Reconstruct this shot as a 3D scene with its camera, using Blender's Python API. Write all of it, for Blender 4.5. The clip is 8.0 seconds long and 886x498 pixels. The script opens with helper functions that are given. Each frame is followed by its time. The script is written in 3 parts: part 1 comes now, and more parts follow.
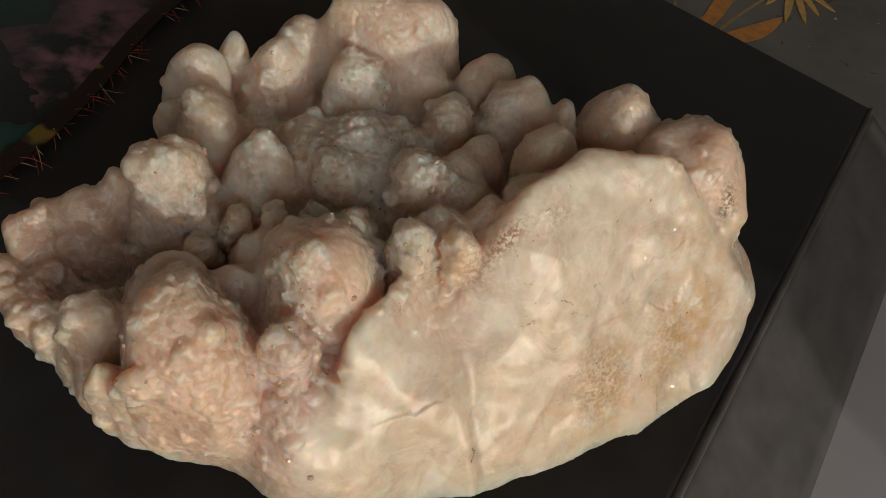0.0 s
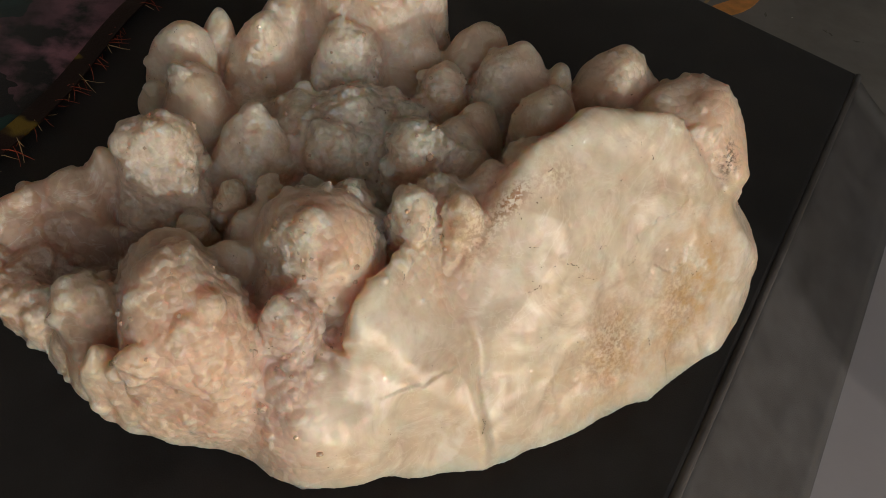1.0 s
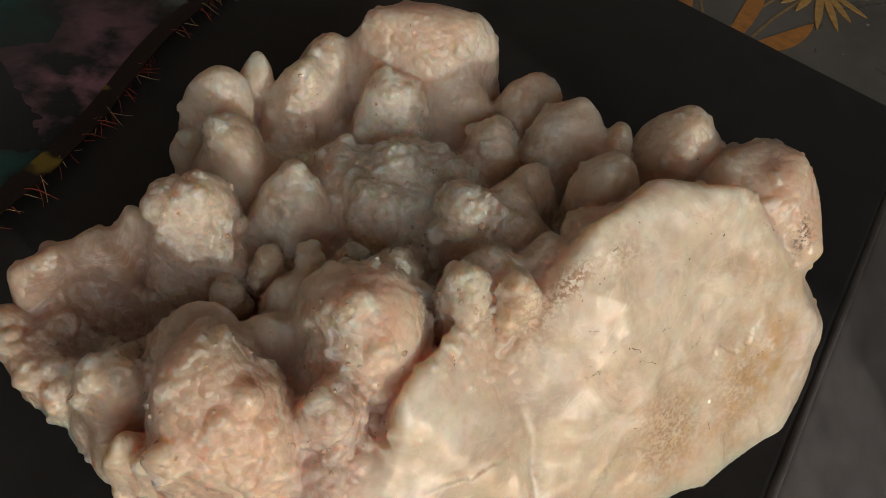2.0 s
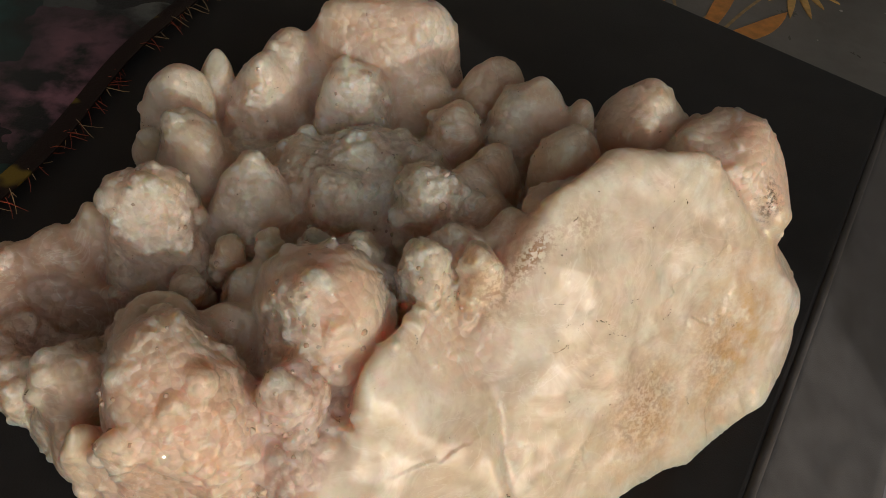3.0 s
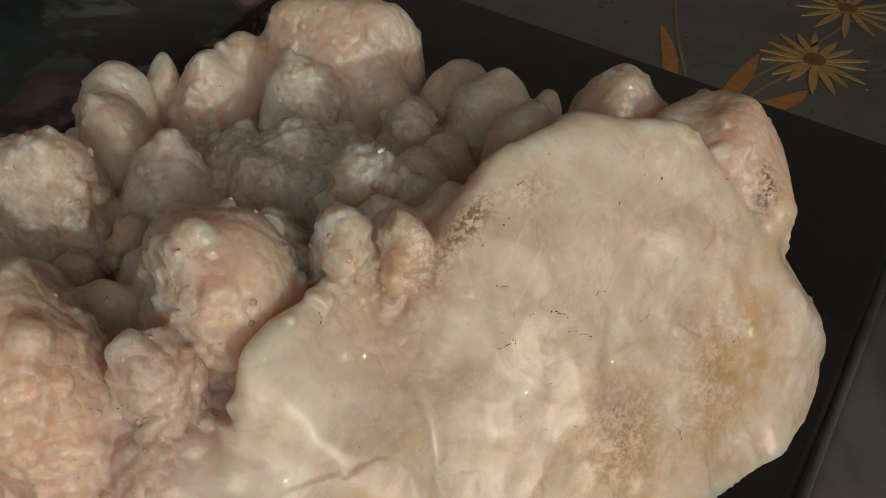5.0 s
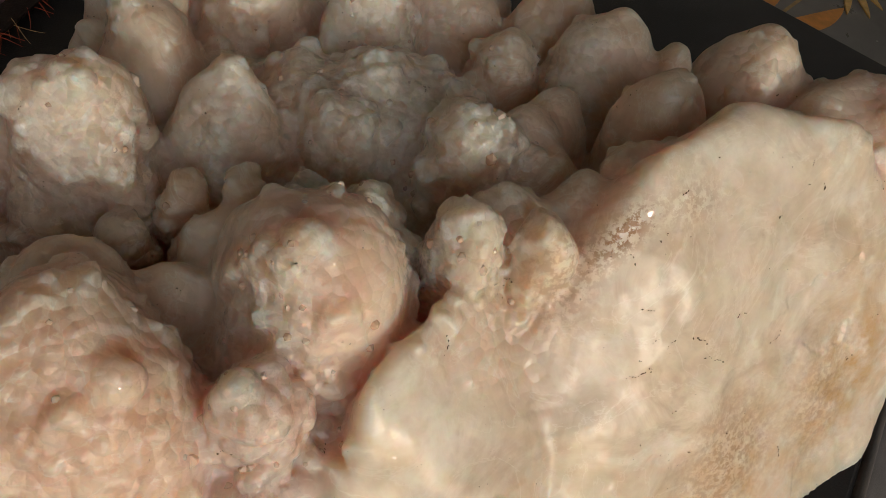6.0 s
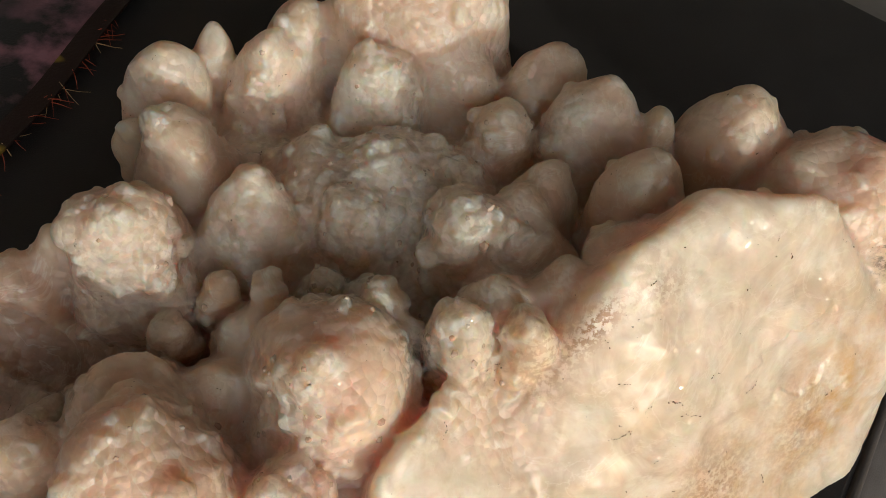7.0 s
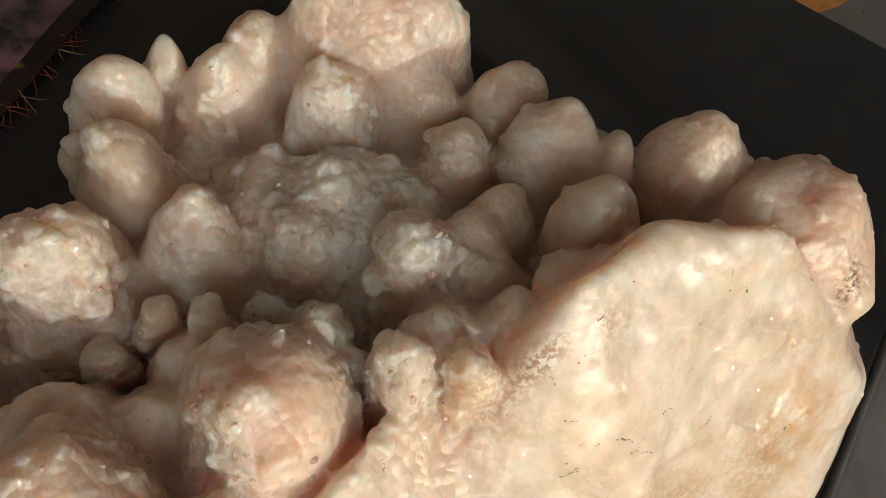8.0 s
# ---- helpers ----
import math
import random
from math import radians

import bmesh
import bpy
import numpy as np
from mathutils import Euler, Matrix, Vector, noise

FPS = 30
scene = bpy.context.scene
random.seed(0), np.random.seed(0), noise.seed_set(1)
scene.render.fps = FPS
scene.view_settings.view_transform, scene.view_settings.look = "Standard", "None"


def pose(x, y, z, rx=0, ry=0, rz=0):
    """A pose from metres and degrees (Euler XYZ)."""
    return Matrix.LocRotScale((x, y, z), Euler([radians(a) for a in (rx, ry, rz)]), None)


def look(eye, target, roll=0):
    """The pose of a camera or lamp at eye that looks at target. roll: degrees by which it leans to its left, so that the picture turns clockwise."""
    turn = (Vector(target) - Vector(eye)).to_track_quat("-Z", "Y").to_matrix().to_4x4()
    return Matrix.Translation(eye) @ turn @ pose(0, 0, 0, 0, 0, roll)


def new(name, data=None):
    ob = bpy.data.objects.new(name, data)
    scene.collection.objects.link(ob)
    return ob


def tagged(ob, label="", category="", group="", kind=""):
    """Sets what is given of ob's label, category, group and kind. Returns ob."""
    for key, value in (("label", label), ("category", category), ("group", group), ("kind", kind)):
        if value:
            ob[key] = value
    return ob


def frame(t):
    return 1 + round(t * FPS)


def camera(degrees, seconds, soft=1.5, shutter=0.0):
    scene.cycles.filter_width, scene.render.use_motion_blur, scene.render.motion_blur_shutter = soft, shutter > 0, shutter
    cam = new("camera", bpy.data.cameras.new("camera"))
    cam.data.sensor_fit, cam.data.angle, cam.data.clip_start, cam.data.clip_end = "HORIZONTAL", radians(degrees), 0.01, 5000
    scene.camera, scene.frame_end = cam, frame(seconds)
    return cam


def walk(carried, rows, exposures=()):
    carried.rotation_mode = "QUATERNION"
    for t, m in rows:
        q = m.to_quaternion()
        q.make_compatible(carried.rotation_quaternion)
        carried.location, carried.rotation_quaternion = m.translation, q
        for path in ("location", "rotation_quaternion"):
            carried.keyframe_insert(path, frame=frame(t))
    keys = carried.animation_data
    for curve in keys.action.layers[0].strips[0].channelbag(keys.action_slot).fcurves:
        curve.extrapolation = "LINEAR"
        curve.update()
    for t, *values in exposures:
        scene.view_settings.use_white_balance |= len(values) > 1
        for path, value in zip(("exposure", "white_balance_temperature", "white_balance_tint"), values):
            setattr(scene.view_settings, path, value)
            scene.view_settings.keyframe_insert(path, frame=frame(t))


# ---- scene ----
cam = camera(62.1, 8.0, soft=0.8)
PATH = [
    (0, (-0.0360, -0.1624, 0.2647), (-0.0011, 0.0282, 0.0357), 12.78),
    (0.5, (-0.0329, -0.1683, 0.2570), (0.0010, 0.0234, 0.0288), 10.93),
    (1, (-0.0403, -0.1673, 0.2519), (0.0007, 0.0238, 0.0244), 11.63),
    (1.5, (-0.0519, -0.1472, 0.2414), (-0.0143, 0.0423, 0.0119), 12.30),
    (1.7, (-0.0523, -0.1403, 0.2515), (-0.0159, 0.0495, 0.0221), 12.51),
    (2.8, (-0.0421, -0.1353, 0.2510), (-0.0061, 0.0640, 0.0296), 10.43),
    (3, (-0.0379, -0.1462, 0.2424), (-0.0034, 0.0529, 0.0207), 8.86),
    (3.5, (-0.0266, -0.1670, 0.2195), (-0.0073, 0.0559, 0.0196), 6.04),
    (3.8, (-0.0114, -0.1738, 0.2044), (0.0023, 0.0591, 0.0158), 5.59),
    (4, (0.0019, -0.1727, 0.1891), (0.0127, 0.0670, 0.0090), 4.41),
    (4.2, (0.0075, -0.1767, 0.1919), (0.0166, 0.0646, 0.0138), 4.35),
    (5.3, (-0.0129, -0.1426, 0.1863), (0.0035, 0.0952, 0.0043), 5.77),
    (5.5, (-0.0271, -0.1367, 0.1945), (-0.0046, 0.0933, 0.0032), 8.38),
    (6, (-0.0464, -0.1067, 0.1881), (0.0011, 0.0896, -0.0338), 17.27),
    (6.5, (-0.0480, -0.0979, 0.2142), (-0.0046, 0.0791, -0.0241), 15.62),
    (7, (-0.0391, -0.0911, 0.2296), (-0.0115, 0.0832, -0.0130), 10.66),
    (7.5, (-0.0351, -0.0942, 0.2443), (-0.0074, 0.0809, 0.0023), 10.90),
    (8, (-0.0271, -0.0821, 0.2304), (0.0026, 0.0921, -0.0120), 12.03),
]
walk(cam, [(t, look(eye, target, roll)) for t, eye, target, roll in PATH],
     [(0.0, -0.55), (1.5, -0.52), (3.0, -0.42), (4.0, -0.86), (5.5, -0.70), (6.5, -0.20), (7.0, -0.05), (8.0, 0.05)])

from mathutils import kdtree

# ---- light ----
SUN_AZ = Vector((0.6, -0.8, 0.0))          # horizontal way towards the sun
SUN_EL = 10.0

world = bpy.data.worlds.new("world")
scene.world = world
world.use_nodes = True
wn = world.node_tree
sky = wn.nodes.new("ShaderNodeTexSky")
sky.sky_type = "NISHITA"
sky.sun_disc = False
sky.sun_elevation = radians(SUN_EL)
sky.sun_rotation = math.atan2(SUN_AZ.x, SUN_AZ.y)
wn.links.new(sky.outputs[0], wn.nodes["Background"].inputs[0])
wn.nodes["Background"].inputs[1].default_value = 0.12

sun = new("sun", bpy.data.lights.new("sun", "SUN"))
sun.data.energy = 1.5
sun.data.angle = radians(0.6)
sun.data.color = (1.0, 0.90, 0.79)
sun_way = (SUN_AZ * math.cos(radians(SUN_EL)) + Vector((0, 0, math.sin(radians(SUN_EL))))).normalized()
sun.matrix_world = look(sun_way * 3, (0, 0, 0))

# added fill lamp before the unseen opening, to lift the shaded knobs
glow = new("fill_light", bpy.data.lights.new("fill_light", "AREA"))
glow.data.shape, glow.data.size, glow.data.size_y = "RECTANGLE", 1.40, 0.85
glow.data.energy = 10.2
glow.data.color = (1.0, 0.97, 0.935)
glow.matrix_world = look((0.34, -1.36, 0.72), (0.0, 0.05, 0.05))


# ---- materials ----
class Nodes:
    """A material under construction: short calls that add and join nodes."""

    def __init__(self, name, **values):
        self.mat = bpy.data.materials.new(name)
        self.mat.use_nodes = True
        self.tree = self.mat.node_tree
        self.bsdf = self.tree.nodes["Principled BSDF"]
        for key, value in values.items():
            self.bsdf.inputs[key.replace("_", " ")].default_value = value

    def add(self, kind, **sets):
        node = self.tree.nodes.new(kind)
        for key, value in sets.items():
            if key in node.inputs:
                node.inputs[key].default_value = value
        return node

    def link(self, a, b):
        self.tree.links.new(a, b)

    def coords(self):
        return self.add("ShaderNodeTexCoord").outputs["Object"]

    def noise(self, scale, detail=4.0, rough=0.55, distortion=0.0):
        n = self.add("ShaderNodeTexNoise", Scale=scale, Detail=detail, Roughness=rough, Distortion=distortion)
        self.link(self.coords(), n.inputs["Vector"])
        return n.outputs["Fac"]

    def voronoi(self, scale, feature="F1"):
        n = self.add("ShaderNodeTexVoronoi", Scale=scale)
        n.feature = feature
        self.link(self.coords(), n.inputs["Vector"])
        return n

    def ramp(self, fac, *stops):
        n = self.add("ShaderNodeValToRGB")
        e = n.color_ramp.elements
        while len(e) < len(stops):
            e.new(0.5)
        for el, (at, col) in zip(e, stops):
            el.position = at
            el.color = (*col, 1) if len(col) == 3 else col
        self.link(fac, n.inputs[0])
        return n.outputs[0]

    def grey(self, fac, lo, hi, a=0.0, b=1.0):
        return self.ramp(fac, (lo, (a, a, a)), (hi, (b, b, b)))

    def mix(self, fac, a, b, blend="MIX"):
        n = self.add("ShaderNodeMix")
        n.data_type, n.blend_type = "RGBA", blend
        for slot, value in ((0, fac), (6, a), (7, b)):
            if hasattr(value, "is_output"):
                self.link(value, n.inputs[slot])
            elif slot == 0:
                n.inputs[slot].default_value = value
            else:
                n.inputs[slot].default_value = (*value, 1)
        return n.outputs[2]

    def bump(self, height, strength, distance, after=None):
        n = self.add("ShaderNodeBump", Strength=strength, Distance=distance)
        self.link(height, n.inputs["Height"])
        if after is not None:
            self.link(after, n.inputs["Normal"])
        return n.outputs[0]

    def set(self, key, value):
        self.link(value, self.bsdf.inputs[key])


def quartz(name="quartz", clear=False):
    m = Nodes(name, Roughness=0.42, IOR=1.54)

    def layer(which):
        a = m.add("ShaderNodeVertexColor")
        a.layer_name = which
        b = m.add("ShaderNodeSeparateColor")
        m.link(a.outputs[0], b.inputs[0])
        return [*b.outputs, a.outputs["Alpha"]]

    base = m.ramp(m.noise(30, 4), (0.32, (0.67, 0.47, 0.35)), (0.5, (0.76, 0.60, 0.48)), (0.68, (0.83, 0.74, 0.65)))
    if clear:
        info = m.add("ShaderNodeObjectInfo")
        col = m.ramp(info.outputs["Random"], (0.0, (0.68, 0.50, 0.39)), (0.6, (0.76, 0.60, 0.49)), (1.0, (0.84, 0.74, 0.65)))
    else:
        zone, stain_shade, grain = layer("zone"), layer("stain_shade"), layer("grain")
        pinks = m.ramp(m.noise(48, 5), (0.3, (0.69, 0.48, 0.36)), (0.5, (0.77, 0.57, 0.45)), (0.72, (0.83, 0.69, 0.58)))
        whites = m.ramp(m.noise(52, 6, 0.66, 1.0), (0.36, (0.60, 0.50, 0.39)), (0.49, (0.74, 0.66, 0.55)), (0.58, (0.81, 0.75, 0.65)), (0.70, (0.87, 0.83, 0.77)))
        # cloudy plates within the broken face
        plates = m.grey(m.noise(34, 3, 0.5, 1.6), 0.47, 0.53)
        whites = m.mix(m.mix(0.42, (0, 0, 0), plates), whites, (0.63, 0.53, 0.39))
        col = m.mix(zone[0], base, pinks)
        col = m.mix(zone[1], col, whites)
        col = m.mix(zone[2], col, (0.60, 0.40, 0.38))
        # reddish hollow, its brown deepened to carry the shade that lies there
        col = m.mix(stain_shade[3], col, (0.42, 0.23, 0.16))
        # milky patches
        col = m.mix(m.mix(1.0, grain[2], m.grey(m.noise(90, 4, 0.6, 0.5), 0.34, 0.56), "MULTIPLY"), col, (0.90, 0.86, 0.80))
        # frosted crystal tips
        col = m.mix(m.mix(0.16, (0, 0, 0), grain[0]), col, (0.86, 0.80, 0.73))
        # milky veins
        vein = m.grey(m.noise(38, 5, 0.6, 2.2), 0.50, 0.515)
        vein2 = m.grey(m.noise(38, 5, 0.6, 2.2), 0.515, 0.535, 1.0, 0.0)
        col = m.mix(m.mix(0.45, (0, 0, 0), m.mix(1.0, vein, vein2, "MULTIPLY")), col, (0.86, 0.80, 0.72))
        # ochre tint, rust specks and dirt, each where it has gathered
        tint = m.mix(1.0, stain_shade[2], m.grey(m.noise(150, 5, 0.65), 0.35, 0.62), "MULTIPLY")
        col = m.mix(tint, col, (0.58, 0.38, 0.17))
        speck = m.mix(1.0, stain_shade[0], m.grey(m.noise(620, 4, 0.7), 0.46, 0.54), "MULTIPLY")
        col = m.mix(speck, col, (0.34, 0.17, 0.065))
        soil = m.mix(1.0, stain_shade[1], m.grey(m.noise(620, 5, 0.7), 0.46, 0.60), "MULTIPLY")
        col = m.mix(soil, col, (0.13, 0.085, 0.05))
        loose = m.mix(1.0, m.grey(m.noise(70, 3), 0.52, 0.60), m.grey(m.noise(760, 3, 0.6), 0.70, 0.73), "MULTIPLY")
        col = m.mix(loose, col, (0.14, 0.09, 0.05))
    if not clear:
        # greyer quartz where the druse is thick
        col = m.mix(m.grey(grain[1], 0.25, 0.9, 0.0, 0.65), col, (0.84, 0.77, 0.68))
        # clear and milky crystals side by side
        for size in (260, 620):
            cell = m.add("ShaderNodeSeparateColor")
            m.link(m.voronoi(size).outputs["Color"], cell.inputs[0])
            shade = m.ramp(cell.outputs[0], (0.1, (0.88, 0.85, 0.82)), (0.6, (1.0, 1.0, 1.0)), (0.95, (1.10, 1.12, 1.14)))
            col = m.mix(m.grey(grain[1], 0.05, 0.5, 0.0, 0.50), col, m.mix(1.0, col, shade, "MULTIPLY"))
    mottle = m.ramp(m.noise(150, 5, 0.6), (0.30, (0.94, 0.93, 0.92)), (0.55, (1.0, 1.0, 1.0)), (0.75, (1.05, 1.05, 1.04)))
    col = m.mix(1.0, col, mottle, "MULTIPLY")
    m.set("Base Color", col)
    m.bsdf.inputs["Subsurface Weight"].default_value = 0.25 if clear else 0.95
    m.bsdf.inputs["Transmission Weight"].default_value = 0.35 if clear else 0.05
    m.bsdf.inputs["Subsurface Radius"].default_value = (1.0, 0.60, 0.40)
    m.bsdf.inputs["Subsurface Scale"].default_value = 0.003 if clear else 0.018
    cells = m.voronoi(430)
    glint = m.add("ShaderNodeTexWhiteNoise")
    m.link(cells.outputs["Color"], glint.inputs["Vector"])
    if clear:
        m.bsdf.inputs["Roughness"].default_value = 0.26
        return m.mat
    m.bsdf.inputs["Roughness"].default_value = 0.36
    m.set("Coat Weight", m.grey(grain[1], 0.0, 0.7, 0.14, 0.65))
    m.bsdf.inputs["Coat IOR"].default_value = 1.54
    m.set("Coat Roughness", m.grey(glint.outputs["Value"], 0.50, 0.95, 0.34, 0.05))
    # every tiny crystal turns its own facet
    geo = m.add("ShaderNodeNewGeometry")

    def lean(colour, amount, normal):
        a = m.add("ShaderNodeVectorMath")
        a.operation = "SUBTRACT"
        a.inputs[1].default_value = (0.5, 0.5, 0.5)
        m.link(colour, a.inputs[0])
        b = m.add("ShaderNodeVectorMath")
        b.operation = "MULTIPLY_ADD"
        if hasattr(amount, "is_output"):
            m.link(amount, b.inputs[1])
        else:
            b.inputs[1].default_value = (amount, amount, amount)
        m.link(a.outputs[0], b.inputs[0])
        m.link(normal, b.inputs[2])
        c = m.add("ShaderNodeVectorMath")
        c.operation = "NORMALIZE"
        m.link(b.outputs[0], c.inputs[0])
        return c.outputs[0]

    fine = m.noise(330, 6, 0.66)
    soft_relief = m.bump(fine, 0.05, 0.0020)
    # blunt ends of the crowded crystals
    ends = m.add("ShaderNodeBump", Distance=-0.0022)
    m.link(m.voronoi(360).outputs["Distance"], ends.inputs["Height"])
    m.link(soft_relief, ends.inputs["Normal"])
    m.link(m.mix(zone[1], m.grey(grain[1], 0.05, 0.8, 0.26, 0.72), (0, 0, 0)), ends.inputs["Strength"])
    soft_relief = ends.outputs[0]
    own = m.add("ShaderNodeBump", Distance=0.0020)
    m.link(fine, own.inputs["Height"])
    m.link(soft_relief, own.inputs["Normal"])
    m.link(m.mix(0.85, (0, 0, 0), grain[1]), own.inputs["Strength"])
    amount = m.add("ShaderNodeMapRange")
    amount.inputs["To Min"].default_value, amount.inputs["To Max"].default_value = 0.06, 0.55
    m.link(grain[1], amount.inputs["Value"])
    facet = lean(cells.outputs["Color"], amount.outputs[0], own.outputs[0])
    m.set("Normal", facet)
    n0 = lean(cells.outputs["Color"], 0.55, geo.outputs["Normal"])
    m.set("Coat Normal", lean(m.voronoi(1100).outputs["Color"], 0.40, n0))
    return m.mat


def printed_cloth():
    """Dark cloth with large blurred flowers."""
    m = Nodes("printed_cloth", Roughness=0.85)
    big = m.voronoi(16)
    big.inputs["Randomness"].default_value = 1.0
    warp = m.add("ShaderNodeTexNoise", Scale=30.0, Detail=3.0)
    m.link(m.coords(), warp.inputs["Vector"])
    shift = m.add("ShaderNodeMix")
    shift.data_type = "VECTOR"
    shift.inputs[0].default_value = 0.05
    m.link(m.coords(), shift.inputs[4])
    m.link(warp.outputs["Color"], shift.inputs[5])
    m.link(shift.outputs[1], big.inputs["Vector"])
    sep = m.add("ShaderNodeSeparateColor")
    m.link(big.outputs["Color"], sep.inputs[0])
    col = m.ramp(sep.outputs[0], (0.0, (0.007, 0.007, 0.007)), (0.30, (0.010, 0.080, 0.068)), (0.40, (0.045, 0.055, 0.020)), (0.52, (0.240, 0.040, 0.080)),
                 (0.68, (0.32, 0.14, 0.19)), (0.80, (0.010, 0.010, 0.014)), (0.90, (0.28, 0.30, 0.28)))
    m.tree.nodes[-1].color_ramp.interpolation = "CONSTANT"
    petals = m.grey(big.outputs["Distance"], 0.20, 0.75, 1.0, 0.25)
    col = m.mix(1.0, col, petals, "MULTIPLY")
    col = m.mix(m.grey(m.noise(45, 5), 0.45, 0.62), col, (0.006, 0.0065, 0.0065))
    m.set("Base Color", col)
    m.bsdf.inputs["Sheen Weight"].default_value = 0.2
    m.set("Normal", m.bump(m.noise(1400, 2), 0.3, 0.0006))
    return m.mat


def striped(name, a, b, scale):
    m = Nodes(name, Roughness=0.6)
    m.set("Base Color", m.mix(m.grey(m.noise(scale, 3), 0.60, 0.63), a, b))
    m.set("Normal", m.bump(m.noise(900, 2), 0.4, 0.0008))
    return m.mat


def leather(name, value):
    m = Nodes(name, Roughness=0.55, Specular_IOR_Level=0.4)
    m.set("Base Color", m.ramp(m.noise(60, 5), (0.3, tuple(v * 0.75 for v in value)), (0.7, tuple(v * 1.25 for v in value))))
    m.set("Roughness", m.grey(m.noise(30, 4), 0.3, 0.7, 0.48, 0.66))
    m.bsdf.inputs["Sheen Weight"].default_value = 0.12
    m.bsdf.inputs["Sheen Roughness"].default_value = 0.4
    a = m.bump(m.voronoi(900, "DISTANCE_TO_EDGE").outputs["Distance"], 0.25, 0.0006)
    m.set("Normal", m.bump(m.noise(1500, 2), 0.15, 0.0004, a))
    return m.mat


def lacquer():
    m = Nodes("lacquer", Roughness=0.30)
    m.set("Base Color", m.ramp(m.noise(14, 6, 0.65), (0.3, (0.150, 0.142, 0.134)), (0.7, (0.260, 0.250, 0.236))))
    smear = m.noise(9, 5, 0.7, 1.5)
    m.set("Roughness", m.grey(smear, 0.3, 0.7, 0.22, 0.50))
    m.set("Normal", m.bump(m.noise(240, 3), 0.05, 0.001))
    return m.mat


def plain(name, colour, rough=0.6, spread=0.12, scale=40, metal=0.0, relief=0.1):
    m = Nodes(name, Roughness=rough, Metallic=metal)
    m.set("Base Color", m.ramp(m.noise(scale, 5), (0.3, tuple(c * (1 - spread) for c in colour)), (0.7, tuple(min(1, c * (1 + spread)) for c in colour))))
    m.set("Normal", m.bump(m.noise(scale * 12, 3), relief, 0.001))
    return m.mat


QUARTZ = quartz()
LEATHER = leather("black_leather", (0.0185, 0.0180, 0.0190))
# the case's leather again, paled to paint the sun on the flap
FLAP = leather("sunlit_leather", (0.085, 0.083, 0.086))
PIPING = leather("highlight_leather", (0.075, 0.070, 0.068))
LACQUER = lacquer()
GREY_TOP = plain("grey_laminate", (0.45, 0.435, 0.465), 0.5, 0.05, 18)
CRYSTAL = quartz("clear_quartz", True)
DIRT = plain("dirt", (0.10, 0.065, 0.04), 0.9, 0.3, 300)
STRAW = plain("straw_gold", (0.80, 0.50, 0.17), 0.36, 0.2, 160)
STRAW_ORANGE = plain("straw_orange", (0.78, 0.34, 0.09), 0.36, 0.2, 120)
STRAW_DULL = plain("straw_dull", (0.50, 0.34, 0.16), 0.45, 0.2, 160)
STRAW_BROWN = plain("straw_brown", (0.40, 0.18, 0.06), 0.45, 0.2, 200)
FLECK = plain("white_fleck", (0.6, 0.58, 0.55), 0.6, 0.1, 300)
CLOTH = printed_cloth()
BORDER = striped("border_weave", (0.016, 0.006, 0.005), (0.22, 0.15, 0.02), 22)
THREAD_RED = plain("red_thread", (0.45, 0.09, 0.05), 0.5, 0.3, 200)
THREAD_GOLD = plain("gold_thread", (0.55, 0.38, 0.20), 0.45, 0.3, 200)
PLASTER = plain("plaster", (0.76, 0.74, 0.70), 0.85, 0.04, 6)
FLOORING = plain("floorboards", (0.25, 0.18, 0.12), 0.5, 0.2, 5)


# ---- shaping helpers ----
def mesh_object(name, verts, faces, material, parent=None, smooth=False):
    me = bpy.data.meshes.new(name)
    me.from_pydata([tuple(v) for v in verts], [], [tuple(f) for f in faces])
    me.materials.append(material)
    if smooth:
        me.polygons.foreach_set("use_smooth", [True] * len(me.polygons))
    me.update()
    ob = new(name, me)
    ob.parent = parent
    return ob


def part(name, bm, material, parent, label=""):
    me = bpy.data.meshes.new(name)
    bmesh.ops.recalc_face_normals(bm, faces=bm.faces)
    bm.to_mesh(me)
    bm.free()
    me.materials.append(material)
    ob = new(name, me)
    ob.parent = parent
    if label:
        ob["label"] = label
    return ob


def prism(outline, z0, z1, bevel=0.0, segments=3):
    """A bmesh: the outline (x, y) drawn up from z0 to z1, its edges rounded."""
    bm = bmesh.new()
    low = [bm.verts.new((x, y, z0)) for x, y in outline]
    top = [bm.verts.new((x, y, z1)) for x, y in outline]
    bm.faces.new(low[::-1])
    bm.faces.new(top)
    n = len(outline)
    for i in range(n):
        bm.faces.new((low[i], low[(i + 1) % n], top[(i + 1) % n], top[i]))
    if bevel:
        bmesh.ops.bevel(bm, geom=list(bm.edges), offset=bevel, segments=segments, profile=0.5, affect="EDGES")
    return bm


def block(x0, y0, z0, x1, y1, z1, bevel=0.0):
    return prism([(x0, y0), (x1, y0), (x1, y1), (x0, y1)], z0, z1, bevel)


# ---- room ----
FLOOR_Z = -0.76
wall_way = Vector((0.8, 0.6, 0))            # along the added sun-blocking wall
SHADE_EDGE = Vector((0.88, -0.89, 0))


